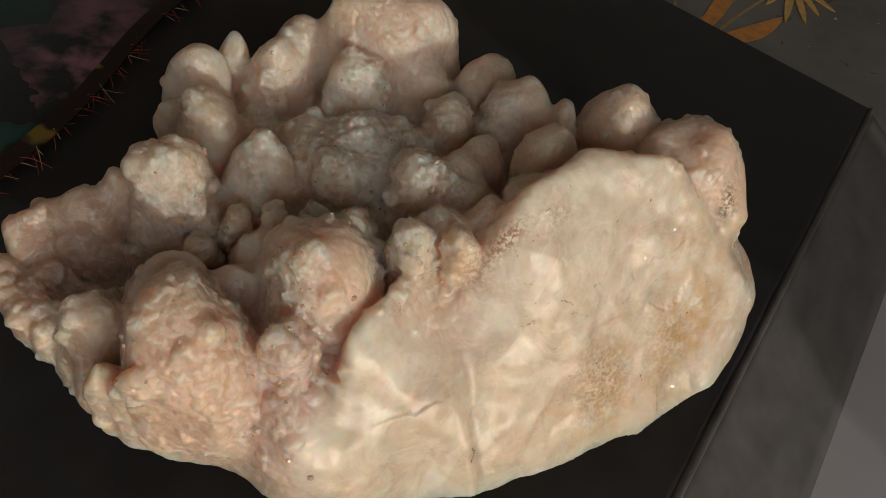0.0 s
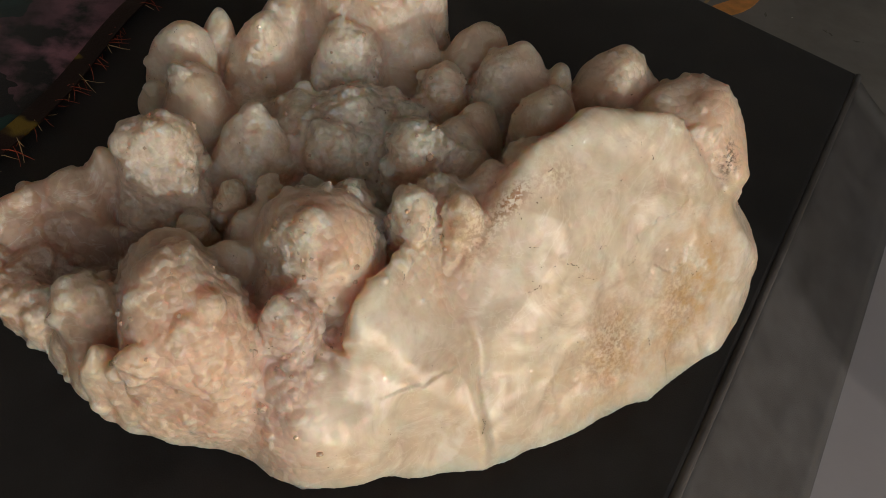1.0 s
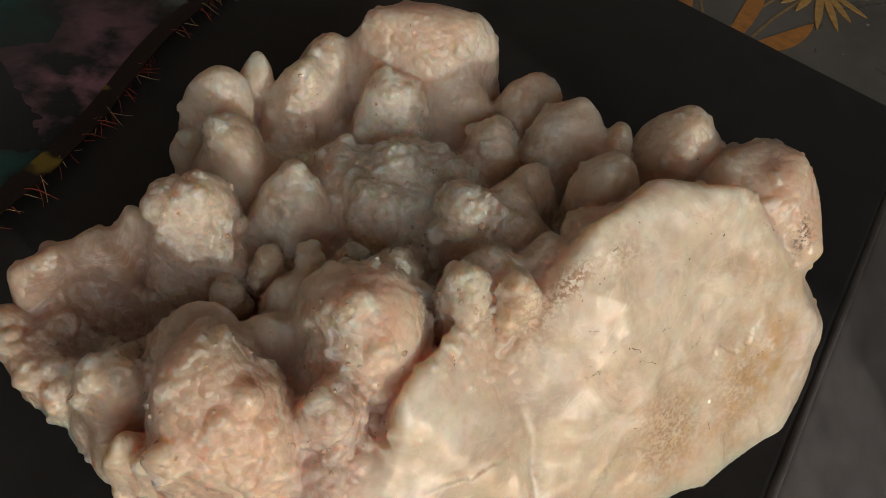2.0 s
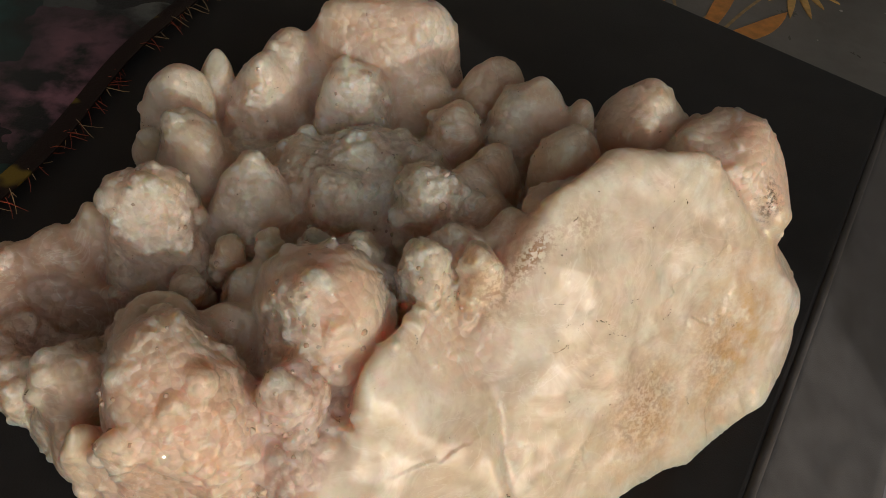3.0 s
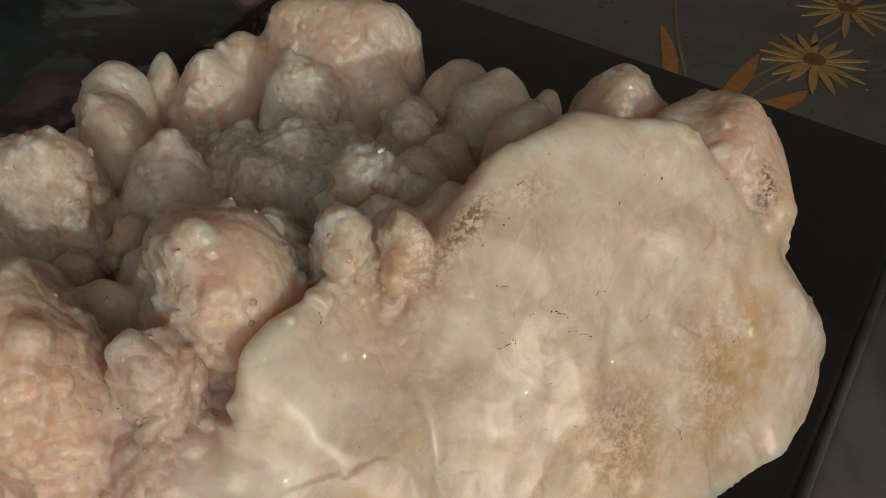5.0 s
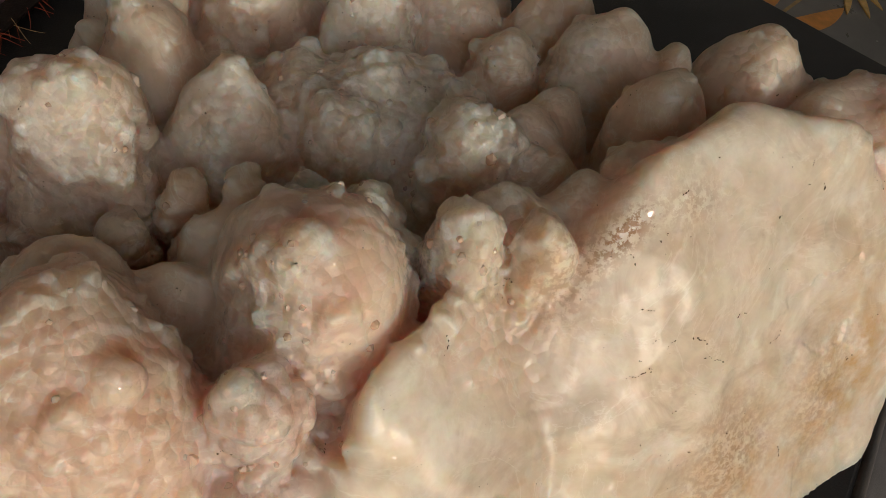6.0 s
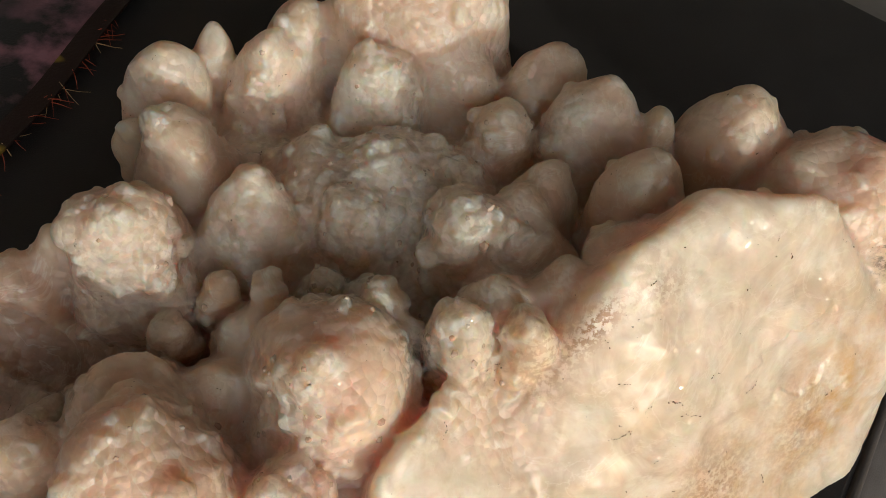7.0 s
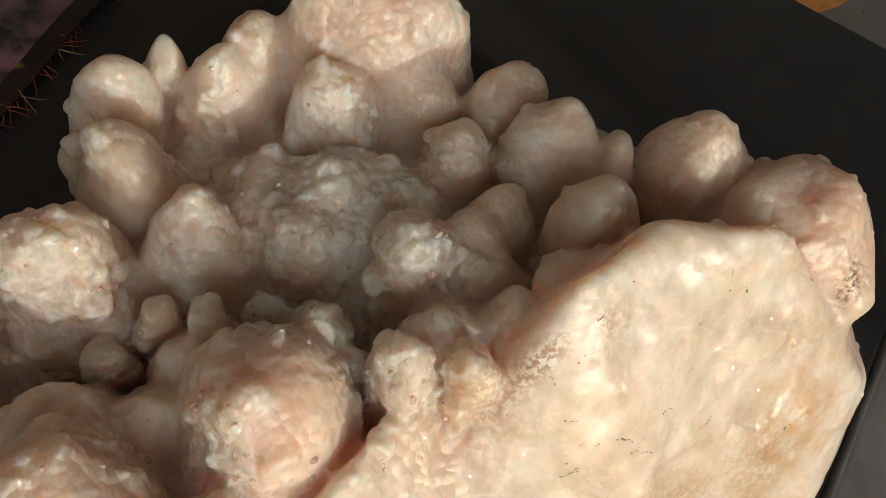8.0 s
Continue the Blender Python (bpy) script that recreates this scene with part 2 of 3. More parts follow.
def room():
    floor = part("floor", block(-2.4, -2.2, FLOOR_Z - 0.1, 2.4, 2.4, FLOOR_Z), FLOORING, None)
    tagged(floor, "brown floorboards under the table", "floor", kind="structure")
    for name, box in (("wall_north", (-2.4, 2.4, 2.4, 2.5)), ("wall_west", (-2.5, -2.2, -2.4, 2.4)), ("wall_east", (2.4, -2.2, 2.5, 2.4))):
        w = part(name, block(box[0], box[1], FLOOR_Z, box[2], box[3], 1.7), PLASTER, None)
        tagged(w, "plain pale plaster wall", "wall", kind="structure")
    c = part("ceiling", block(-2.5, -3.2, 1.7, 2.5, 2.5, 1.8), PLASTER, None)
    tagged(c, "plain pale plaster ceiling", "ceiling", kind="structure")
    # unseen wall added square to the sun's way; its opening's edge shades the right
    def strip(name, a, b, z0, z1):
        p, q = SHADE_EDGE + wall_way * a, SHADE_EDGE + wall_way * b
        o = Vector((0.6, -0.8, 0)) * 0.2
        bm = prism([(p.x, p.y), (p.x + o.x, p.y + o.y), (q.x + o.x, q.y + o.y), (q.x, q.y)], z0, z1)
        return tagged(part(name, bm, PLASTER, None), "plain pale plaster wall, added out of view to shape the sunlight", "wall", kind="structure")
    strip("wall_south_1", 0.0, 2.4, FLOOR_Z, 1.7)
    strip("wall_south_2", -4.0, -1.5, FLOOR_Z, 1.7)
    strip("wall_south_3", -1.5, 0.0, FLOOR_Z, -0.25)
    strip("wall_south_4", -1.5, 0.0, 1.35, 1.7)


room()


def table():
    base = tagged(new("table"), "plain grey laminate table under the leather case", "table")
    part("tabletop", block(-0.75, -0.42, -0.066, 0.55, 0.85, -0.036, 0.004), GREY_TOP, base)
    for x in (-0.70, 0.45):
        for y in (-0.37, 0.75):
            part("leg", block(x, y, FLOOR_Z, x + 0.05, y + 0.05, -0.066, 0.003), GREY_TOP, base)


table()

# ---- black leather case under the stone ----
CORNER, FOLD_NEAR, BACK_FAR = Vector((0.284, 0.206)), Vector((0.0927, -0.0571)), Vector((0.112, 0.352))


def leather_case():
    along = (CORNER - FOLD_NEAR).normalized()
    out = Vector((along.y, -along.x))
    near = FOLD_NEAR - along * 0.24
    back = (BACK_FAR - CORNER).normalized()
    far = CORNER + back * 0.62
    left = near + back * 0.60
    base = new("leather_case")
    tagged(base, "black leather case with a sloping flap on a table", "case")
    top = [near, CORNER, far, left]
    part("top", prism([tuple(p) for p in top], -0.034, 0.0, 0.0025), LEATHER, base)
    drop, reach = 0.031, 0.056
    bm = bmesh.new()
    rows = []
    for a in np.linspace(0, 1, 24):
        p = near.lerp(CORNER, a)
        row = []
        for s in np.linspace(0, 1, 10):
            z = -0.003 - drop * s + 0.0022 * math.exp(-((s - 0.06) / 0.05) ** 2)
            q = p + out * (reach * s + 0.0005)
            row.append(bm.verts.new((q.x, q.y, z)))
        rows.append(row)
    for r0, r1 in zip(rows, rows[1:]):
        for i in range(9):
            bm.faces.new((r0[i], r1[i], r1[i + 1], r0[i + 1]))
    flap = part("flap", bm, FLAP, base, "dark grey leather flap, paled for the sun on it")
    for p in flap.data.polygons:
        p.use_smooth = True
    # bead added along the fold, its pale leather painting the ridge's highlight
    bm = bmesh.new()
    bead = [Vector((*near.lerp(CORNER, a), -0.0022 + 0.0003 * math.sin(a * 40))) + Vector((out.x, out.y, 0)) * 0.0012 for a in np.linspace(0, 1, 40)]
    side = Vector((out.x, out.y, 0))
    rings = [[bm.verts.new(p + (side * math.cos(t) + Vector((0, 0, 1)) * math.sin(t)) * 0.0023) for t in (k * math.tau / 10 for k in range(10))] for p in bead]
    for r0, r1 in zip(rings, rings[1:]):
        for i in range(10):
            bm.faces.new((r0[i], r0[(i + 1) % 10], r1[(i + 1) % 10], r1[i])).smooth = True
    bm.faces.new(rings[0])
    bm.faces.new(rings[-1])
    part("piping", bm, PIPING, base, "dark grey piping, added and paled as the fold's highlight")
    solid = flap.modifiers.new("thick", "SOLIDIFY")
    solid.thickness = 0.0015
    return base


leather_case()

# ---- lacquered tray behind ----
def tray():
    a = (BACK_FAR - CORNER).normalized()
    o = Vector((-a.y, a.x)) * -1
    if o.y < 0:
        o = -o
    p = CORNER + o * 0.003 - a * 0.30
    q = CORNER + o * 0.003 + a * 0.50
    base = new("lacquer_tray")
    tagged(base, "black lacquered tray inlaid with golden straw flowers beside the case", "tray")
    part("board", prism([tuple(p), tuple(p + o * 0.6), tuple(q + o * 0.6), tuple(q)], -0.036, -0.020, 0.002), LACQUER, base)
    return base


tray_base = tray()


# ---- the stone ----
class Field:
    """A solid as distances on a grid."""

    def __init__(self, lo, hi, step):
        self.lo, self.step = np.array(lo), step
        self.axes = [np.arange(a, b, step, dtype=np.float32) for a, b in zip(lo, hi)]
        self.d = np.full([len(a) for a in self.axes], 0.03, np.float32)
        self.waves = None

    def window(self, c, r):
        cut = []
        for ax, a, b in zip(self.axes, c, (r, r, r) if np.isscalar(r) else r):
            cut.append(slice(max(0, int(np.searchsorted(ax, a - b))), int(np.searchsorted(ax, a + b))))
        return tuple(cut)

    def grid(self, cut):
        return (self.axes[0][cut[0]][:, None, None], self.axes[1][cut[1]][None, :, None], self.axes[2][cut[2]][None, None, :])

    def join(self, cut, e, k):
        d = self.d[cut]
        h = np.maximum(k - np.abs(d - e), 0) / k
        self.d[cut] = np.minimum(d, e) - h * h * k * 0.25

    def lobe(self, c, r, turn=0.0, k=0.0032, cuts=4, knobs=0, size=0.2):
        """Joins a knob: an ellipsoid with some flattened facets and small knobs all over its upper side."""
        rng = np.random.default_rng([int(abs(v) * 1e6) for v in c])
        cut = self.window(c, (max(r) * 1.4 + 0.012, max(r) * 1.4 + 0.012, max(max(r), c[2] - 0.012) + 0.012))
        x, y, z = self.grid(cut)
        r = tuple(v * 1.02 + 0.0008 for v in r)
        x, y, z = self.warp(cut, x - c[0], y - c[1], z - c[2])
        s, q = math.sin(radians(turn)), math.cos(radians(turn))
        x, y = x * q + y * s, y * q - x * s
        flare = 1 + 0.30 * np.clip(-z / 0.024, 0, 1)
        x, y = x / flare, y / flare
        # below its middle a knob runs down as a stalk
        rz = np.where(z > 0, r[2], max(r[2], min(c[2] - 0.012, 2.4 * r[2]))) + 0 * x
        k0 = np.sqrt((x / r[0]) ** 2 + (y / r[1]) ** 2 + (z / rz) ** 2)
        k1 = np.sqrt((x / r[0] ** 2) ** 2 + (y / r[1] ** 2) ** 2 + (z / rz ** 2) ** 2) + 1e-6
        e = k0 * (k0 - 1) / k1
        for _ in range(cuts):
            n = rng.normal(size=3)
            n[2] = abs(n[2]) * 0.8
            n /= np.linalg.norm(n)
            reach = math.sqrt((n[0] * r[0]) ** 2 + (n[1] * r[1]) ** 2 + (n[2] * r[2]) ** 2)
            p = n[0] * x + n[1] * y + n[2] * z - reach * rng.uniform(0.87, 0.97)
            w = 0.0055
            h = np.maximum(w - np.abs(e - p), 0) / w
            e = np.maximum(e, p) + h * h * w * 0.25
        self.join(cut, e.astype(np.float32), k)
        for _ in range(knobs):
            n = rng.normal(size=3)
            n[2] = abs(n[2]) * 0.8
            n /= np.linalg.norm(n)
            a = radians(turn)
            px, py = n[0] * r[0], n[1] * r[1]
            way = np.array((px * math.cos(a) - py * math.sin(a), px * math.sin(a) + py * math.cos(a), n[2] * r[2]))
            b = 0.014 * size * rng.uniform(0.5, 1.4)
            for t in np.arange(1.02, 0.6, -0.02):
                at = np.array(c) + way * t
                if self.at(at) < -0.30 * b:
                    break
            if self.at(at) > -1.2 * b:
                self.lobe(tuple(at), (b, b * rng.uniform(0.8, 1.2), b * rng.uniform(0.9, 1.3)), rng.uniform(0, 180), 0.0014, 5)

    def at(self, p):
        i = np.clip(((p - self.lo) / self.step).astype(int), 0, np.array(self.d.shape) - 1)
        return self.d[tuple(i)]

    def along(self, points):
        """Distances at many points, from the eight corners round each."""
        q = (points - self.lo) / self.step
        i = np.clip(q.astype(int), 0, np.array(self.d.shape) - 2)
        f = q - i
        total = 0
        for j in range(8):
            o = np.array((j & 1, j >> 1 & 1, j >> 2))
            total = total + self.d[tuple((i + o).T)] * np.prod(np.where(o, f, 1 - f), axis=1)
        return total

    def grain(self, c, b, rng, k=0.0004):
        """Joins one small crystal, cut by planes all round."""
        cut = self.window(c, b * 1.5 + 0.001)
        x, y, z = self.grid(cut)
        x, y, z = x - c[0], y - c[1], z - c[2]
        e = np.sqrt(x * x + y * y + z * z) - b * 1.25
        for n in rng.normal(size=(8, 3)):
            n /= np.linalg.norm(n)
            e = np.maximum(e, n[0] * x + n[1] * y + n[2] * z - b * rng.uniform(0.72, 1.0))
        self.join(cut, e.astype(np.float32), k)

    def warp(self, cut, x, y, z):
        """Bends the space a little, so that no knob is a true ellipsoid."""
        if self.waves is None:
            self.waves = [self.waving(0.017, 21 + i) * 0.0016 + self.waving(0.008, 31 + i) * 0.0008 for i in range(3)]
        a, b, c = (w[cut] for w in self.waves)
        return x + a, y + b, z + c

    def chunk(self, faces, k=0.004):
        """Joins a broken chunk, the room behind all the given planes (normal, distance)."""
        x, y, z = self.grid((slice(None),) * 3)
        body = np.full_like(self.d, -1)
        for n, off in faces:
            n = np.array(n) / np.linalg.norm(n)
            e = (n[0] * x + n[1] * y + n[2] * z - off).astype(np.float32)
            h = np.maximum(k - np.abs(body - e), 0) / k
            body = np.maximum(body, e) + h * h * k * 0.25
        self.join((slice(None),) * 3, body, 0.003)

    def carve(self, c, r):
        cut = self.window(c, max(r) + 0.012)
        x, y, z = self.grid(cut)
        k0 = np.sqrt(((x - c[0]) / r[0]) ** 2 + ((y - c[1]) / r[1]) ** 2 + ((z - c[2]) / r[2]) ** 2)
        self.d[cut] = np.maximum(self.d[cut], ((1 - k0) * min(r)).astype(np.float32))

    def waving(self, cell, seed):
        """Smooth random waves of that cell size, between -1 and 1."""
        rng = np.random.default_rng(seed)
        n = [int(len(a) * self.step / cell) + 3 for a in self.axes]
        v = rng.uniform(-1, 1, n).astype(np.float32)
        for i, a in enumerate(self.axes):
            u = (a - a[0]) / cell
            j = u.astype(int)
            f = (u - j).astype(np.float32)
            f = f * f * (3 - 2 * f)
            shape = [1, 1, 1]
            shape[i] = -1
            f = f.reshape(shape)
            v = np.take(v, j, axis=i) * (1 - f) + np.take(v, j + 1, axis=i) * f
        return v

    def surface(self):
        """Vertices and quads of the zero surface, one vertex in each cell that it crosses."""
        d = self.d
        inside = d < 0
        n = np.array(d.shape) - 1
        corners = [(i, j, k) for i in (0, 1) for j in (0, 1) for k in (0, 1)]
        count = np.zeros(n, np.int8)
        for i, j, k in corners:
            count += inside[i:n[0] + i, j:n[1] + j, k:n[2] + k]
        cells = np.argwhere((count > 0) & (count < 8))
        index = np.full(n, -1, np.int32)
        index[tuple(cells.T)] = np.arange(len(cells))
        total = np.zeros((len(cells), 3), np.float64)
        hits = np.zeros(len(cells))
        val = {c: d[tuple((cells + c).T)] for c in corners}
        for a in corners:
            for ax in range(3):
                if a[ax]:
                    continue
                b = tuple(1 if i == ax else a[i] for i in range(3))
                va, vb = val[a], val[b]
                cross = (va < 0) != (vb < 0)
                t = np.where(cross, va / np.where(cross, va - vb, 1), 0)
                p = np.array(a, float)[None] + t[:, None] * (np.array(b, float) - np.array(a, float))[None]
                total += np.where(cross[:, None], p, 0)
                hits += cross
        verts = self.lo + self.step * (cells + total / hits[:, None])
        quads = []
        for ax in range(3):
            u, w = (ax + 1) % 3, (ax + 2) % 3
            lo = [slice(1, -1)] * 3
            lo[ax] = slice(0, -1)
            hi = list(lo)
            hi[ax] = slice(1, None)
            e0, e1 = inside[tuple(lo)], inside[tuple(hi)]
            for flip, mask in ((False, e0 & ~e1), (True, ~e0 & e1)):
                at = np.argwhere(mask)
                at += np.array([0 if i == ax else 1 for i in range(3)])
                du, dw = np.eye(3, dtype=int)[u], np.eye(3, dtype=int)[w]
                f = [index[tuple((at - o).T)] for o in (du + dw, dw, 0 * du, du)]
                if flip:
                    f = f[::-1]
                quads.append(np.stack(f, 1))
        return verts, np.concatenate(quads)


def druse_at(verts):
    """How thickly the druse grows."""
    x, y = verts[:, 0], verts[:, 1]
    where = np.full(len(verts), 0.12)
    for px, py, r, w in ((-0.048, 0.006, 0.014, 1.0), (-0.036, 0.042, 0.030, 0.9), (-0.098, 0.008, 0.018, 0.8), (-0.080, -0.048, 0.034, 0.38), (-0.055, -0.030, 0.012, 0.9),
                         (-0.018, -0.006, 0.014, 0.8), (-0.036, 0.066, 0.012, 1.0), (-0.075, 0.020, 0.010, 0.6), (-0.098, 0.052, 0.008, 0.4), (-0.075, 0.066, 0.012, 0.6), (0.012, 0.060, 0.012, 0.5), (-0.036, 0.092, 0.016, 0.25), (-0.012, 0.020, 0.014, 0.7), (-0.05, -0.05, 0.014, 0.8), (-0.125, -0.02, 0.020, 0.9)):
        where = np.maximum(where, w * np.exp(-((x - px) ** 2 + (y - py) ** 2) / r ** 2))
    return where


def broken_face(verts):
    """One on the broken front face, nought elsewhere."""
    x, y, z = verts.T
    front = soft(0.35 * x - 0.80 * y + 0.49 * z, 0.046, 0.056) * soft(x, -0.052, -0.041)
    return front * (1 - soft(y, 0.017, 0.023) * soft(x, 0.050, 0.064))


BLUNT, LARGE, SMALL = 460, 1800, 2400


def stone_shape(step):
    f = Field((-0.170, -0.095, -0.003), (0.150, 0.150, 0.118), step)
    x, y, z = f.axes[0][:, None, None], f.axes[1][None, :, None], f.axes[2][None, None, :]
    # slab that carries the knobs
    r = np.sqrt(((x + 0.014) / 0.110) ** 2 + ((y - 0.042) / 0.066) ** 2)
    f.d = np.maximum((r - 1) * 0.07, z - 0.060 + 0.020 * np.clip(-(x + 0.085) / 0.03, 0, 1) + 0.016 * np.clip((0.022 - y) / 0.02, 0, 1)).astype(np.float32) + 0 * z
    # wedge with the broken front face
    faces = (((0.35, -0.80, 0.49), 0.0600), ((0.268, -0.753, 0.60), 0.0640), ((0.74, 0.0, 0.67), 0.1225), ((0.75, -0.50, 0.30), 0.1050),
             ((-0.62, 0.72, 0.30), 0.0245), ((-0.10, -0.80, 0.60), 0.0575), ((0.0, 0.0, 1.0), 0.1055), ((-0.80, -0.10, 0.55), 0.0440), ((0.0, 0.92, 0.38), 0.0620))
    f.chunk(faces)
    # lower chunk beside it, with its own sharp crest
    f.chunk((((0.49, -0.46, 0.74), 0.0565), ((0.15, -0.90, 0.40), 0.0650), ((-0.75, 0.62, 0.20), 0.0205), ((0.90, 0.0, 0.20), 0.0170),
             ((-1.0, -0.10, 0.10), 0.0500), ((-0.3, -0.5, 0.85), 0.0950)))
    # shell wall, the ridge above it and the brown hollow between
    f.lobe((-0.128, -0.008, 0.036), (0.026, 0.026, 0.018), 20)
    for p in ((-0.1500, 0.0020, 0.054), (-0.1525, -0.0060, 0.048), (-0.1480, -0.0140, 0.044), (-0.1425, -0.0225, 0.042), (-0.1345, -0.0300, 0.040),
              (-0.1265, -0.0370, 0.039), (-0.1180, -0.0440, 0.038)):
        f.lobe(p, (0.0062, 0.0052, 0.0100), -38, 0.0030, cuts=5)
    f.lobe((-0.1440, 0.0080, 0.056), (0.0105, 0.0085, 0.0125), 20)
    f.lobe((-0.1310, 0.0110, 0.057), (0.0105, 0.0090, 0.0130), 20)
    f.carve((-0.1290, -0.0120, 0.066), (0.0160, 0.0150, 0.0210))
    f.carve((-0.1180, -0.0050, 0.0620), (0.0230, 0.0105, 0.0200))
    # floor of the cleft between the chunk and the pink knobs
    f.lobe((-0.045, -0.048, 0.026), (0.030, 0.026, 0.030), 0, 0.004)
    # front: the ball with its crown of crystals, the pink mound, the knobs between
    f.lobe((-0.0490, -0.0150, 0.0560), (0.0230, 0.0225, 0.0330), 0, 0.0030, cuts=3, knobs=14, size=0.08)
    f.lobe((-0.0600, 0.0040, 0.0520), (0.0180, 0.0100, 0.0190), 0, 0.0030, knobs=10, size=0.16)
    f.lobe((-0.0657, 0.0087, 0.0668), (0.0073, 0.0070, 0.0098), 10, knobs=6, size=0.14)
    f.lobe((-0.0520, 0.0115, 0.0655), (0.0067, 0.0064, 0.0090), 40, knobs=6, size=0.14)
    f.lobe((-0.0381, 0.0078, 0.0655), (0.0085, 0.0081, 0.0117), 70, knobs=8, size=0.14)
    f.lobe((-0.0720, 0.0000, 0.0600), (0.0070, 0.0080, 0.0100), 20, knobs=8, size=0.16)
    f.lobe((-0.0300, -0.0020, 0.0600), (0.0070, 0.0080, 0.0110), 20, knobs=6, size=0.16)
    f.lobe((-0.0845, -0.0400, 0.0590), (0.0205, 0.0205, 0.0300), 10, 0.0030, cuts=4, knobs=18, size=0.10)
    f.lobe((-0.0745, -0.0460, 0.0470), (0.0170, 0.0150, 0.0310), 20, 0.0060, cuts=4, knobs=15, size=0.10)
    f.lobe((-0.0870, -0.0490, 0.0400), (0.0150, 0.0110, 0.0270), 20, 0.0050, cuts=4, knobs=9, size=0.12)
    f.lobe((-0.0935, -0.0192, 0.0467), (0.0175, 0.0165, 0.0268), 0, 0.0030, knobs=14, size=0.14)
    f.lobe((-0.0760, -0.0150, 0.0480), (0.0120, 0.0120, 0.0220), 0, 0.0040, knobs=7, size=0.16)
    f.lobe((-0.1162, -0.0317, 0.0560), (0.0098, 0.0094, 0.0150), 30)
    f.lobe((-0.1078, -0.0510, 0.0520), (0.0052, 0.0062, 0.0200), 0, 0.0012, knobs=6, size=0.16)
    f.lobe((-0.1010, -0.0540, 0.0460), (0.0060, 0.0070, 0.0180), 0, 0.0012, knobs=8, size=0.16)
    f.lobe((-0.0940, -0.0585, 0.0700), (0.0050, 0.0050, 0.0090), 0, 0.0014, knobs=6, size=0.16)
    f.lobe((-0.0547, -0.0414, 0.0670), (0.0098, 0.0096, 0.0150), 0, 0.0018, cuts=4, knobs=7, size=0.12)
    f.lobe((-0.0530, -0.0500, 0.0420), (0.0078, 0.0100, 0.0190), 0, 0.0030, knobs=8, size=0.14)
    f.lobe((-0.0187, -0.0074, 0.0760), (0.0082, 0.0080, 0.0122), 20, 0.0012, knobs=6, size=0.12)
    f.lobe((-0.0030, -0.0083, 0.0755), (0.0090, 0.0089, 0.0122), 0, 0.0012)
    f.lobe((-0.0060, 0.0035, 0.0700), (0.0120, 0.0090, 0.0165), 20, knobs=6, size=0.14)
    f.lobe((0.0080, 0.0090, 0.0700), (0.0120, 0.0090, 0.0160), 20, knobs=6, size=0.14)
    f.lobe((-0.0788, 0.0111, 0.0645), (0.0057, 0.0057, 0.0078), 0)
    f.lobe((-0.0880, 0.0020, 0.0590), (0.0060, 0.0055, 0.0080), 30)
    # the broad druse in the middle and the knobs beside it
    f.lobe((-0.0560, 0.0490, 0.0510), (0.0185, 0.0215, 0.0265), 0, 0.0060, cuts=3, knobs=20, size=0.13)
    f.lobe((-0.0370, 0.0500, 0.0510), (0.0200, 0.0230, 0.0275), 0, 0.0080, cuts=3, knobs=20, size=0.13)
    f.lobe((-0.0180, 0.0500, 0.0510), (0.0180, 0.0200, 0.0270), 0, 0.0080, cuts=3, knobs=16, size=0.13)
    f.lobe((-0.0460, 0.0340, 0.0515), (0.0190, 0.0120, 0.0235), -5, 0.0040, cuts=3, knobs=13, size=0.14)
    f.lobe((0.0040, 0.0260, 0.0580), (0.0140, 0.0130, 0.0225), 0, 0.0050, knobs=7, size=0.13)
    f.lobe((-0.0050, 0.0160, 0.0540), (0.0130, 0.0100, 0.0220), 0, 0.0050, knobs=7, size=0.13)
    f.lobe((-0.0150, 0.0275, 0.0720), (0.0118, 0.0118, 0.0172), 0, 0.0026, knobs=10, size=0.15)
    f.lobe((-0.0020, 0.0330, 0.0660), (0.0120, 0.0110, 0.0180), 0, 0.0030, knobs=6, size=0.15)
    f.lobe((0.0081, 0.0446, 0.0660), (0.0117, 0.0114, 0.0175), 0, knobs=8, size=0.15)
    f.lobe((-0.0714, 0.0315, 0.0620), (0.0146, 0.0141, 0.0205), 15, cuts=5)
    f.lobe((-0.0990, 0.0170, 0.0500), (0.0180, 0.0140, 0.0230), 0, 0.0040, knobs=18, size=0.14)
    f.lobe((-0.1025, 0.0204, 0.0670), (0.0153, 0.0153, 0.0204), 0, 0.0030, knobs=6, size=0.12)
    f.lobe((-0.1226, 0.0192, 0.0640), (0.0068, 0.0068, 0.0098), 0)
    # back rows
    f.lobe((-0.0949, 0.0518, 0.0600), (0.0148, 0.0143, 0.0228), 30, cuts=5)
    f.lobe((-0.1150, 0.0690, 0.0560), (0.0062, 0.0062, 0.0100), 0)
    f.lobe((-0.1042, 0.0830, 0.0615), (0.0142, 0.0140, 0.0208), 0)
    f.lobe((-0.0937, 0.0963, 0.0680), (0.0096, 0.0094, 0.0150), 0, cuts=5)
    f.lobe((-0.0754, 0.0863, 0.0675), (0.0128, 0.0124, 0.0188), 0, cuts=5)
    f.lobe((-0.0658, 0.0990, 0.0680), (0.0132, 0.0130, 0.0210), 0)
    f.lobe((-0.0300, 0.1040, 0.0560), (0.0350, 0.0220, 0.0500), 0, 0.0030, knobs=8, size=0.12)
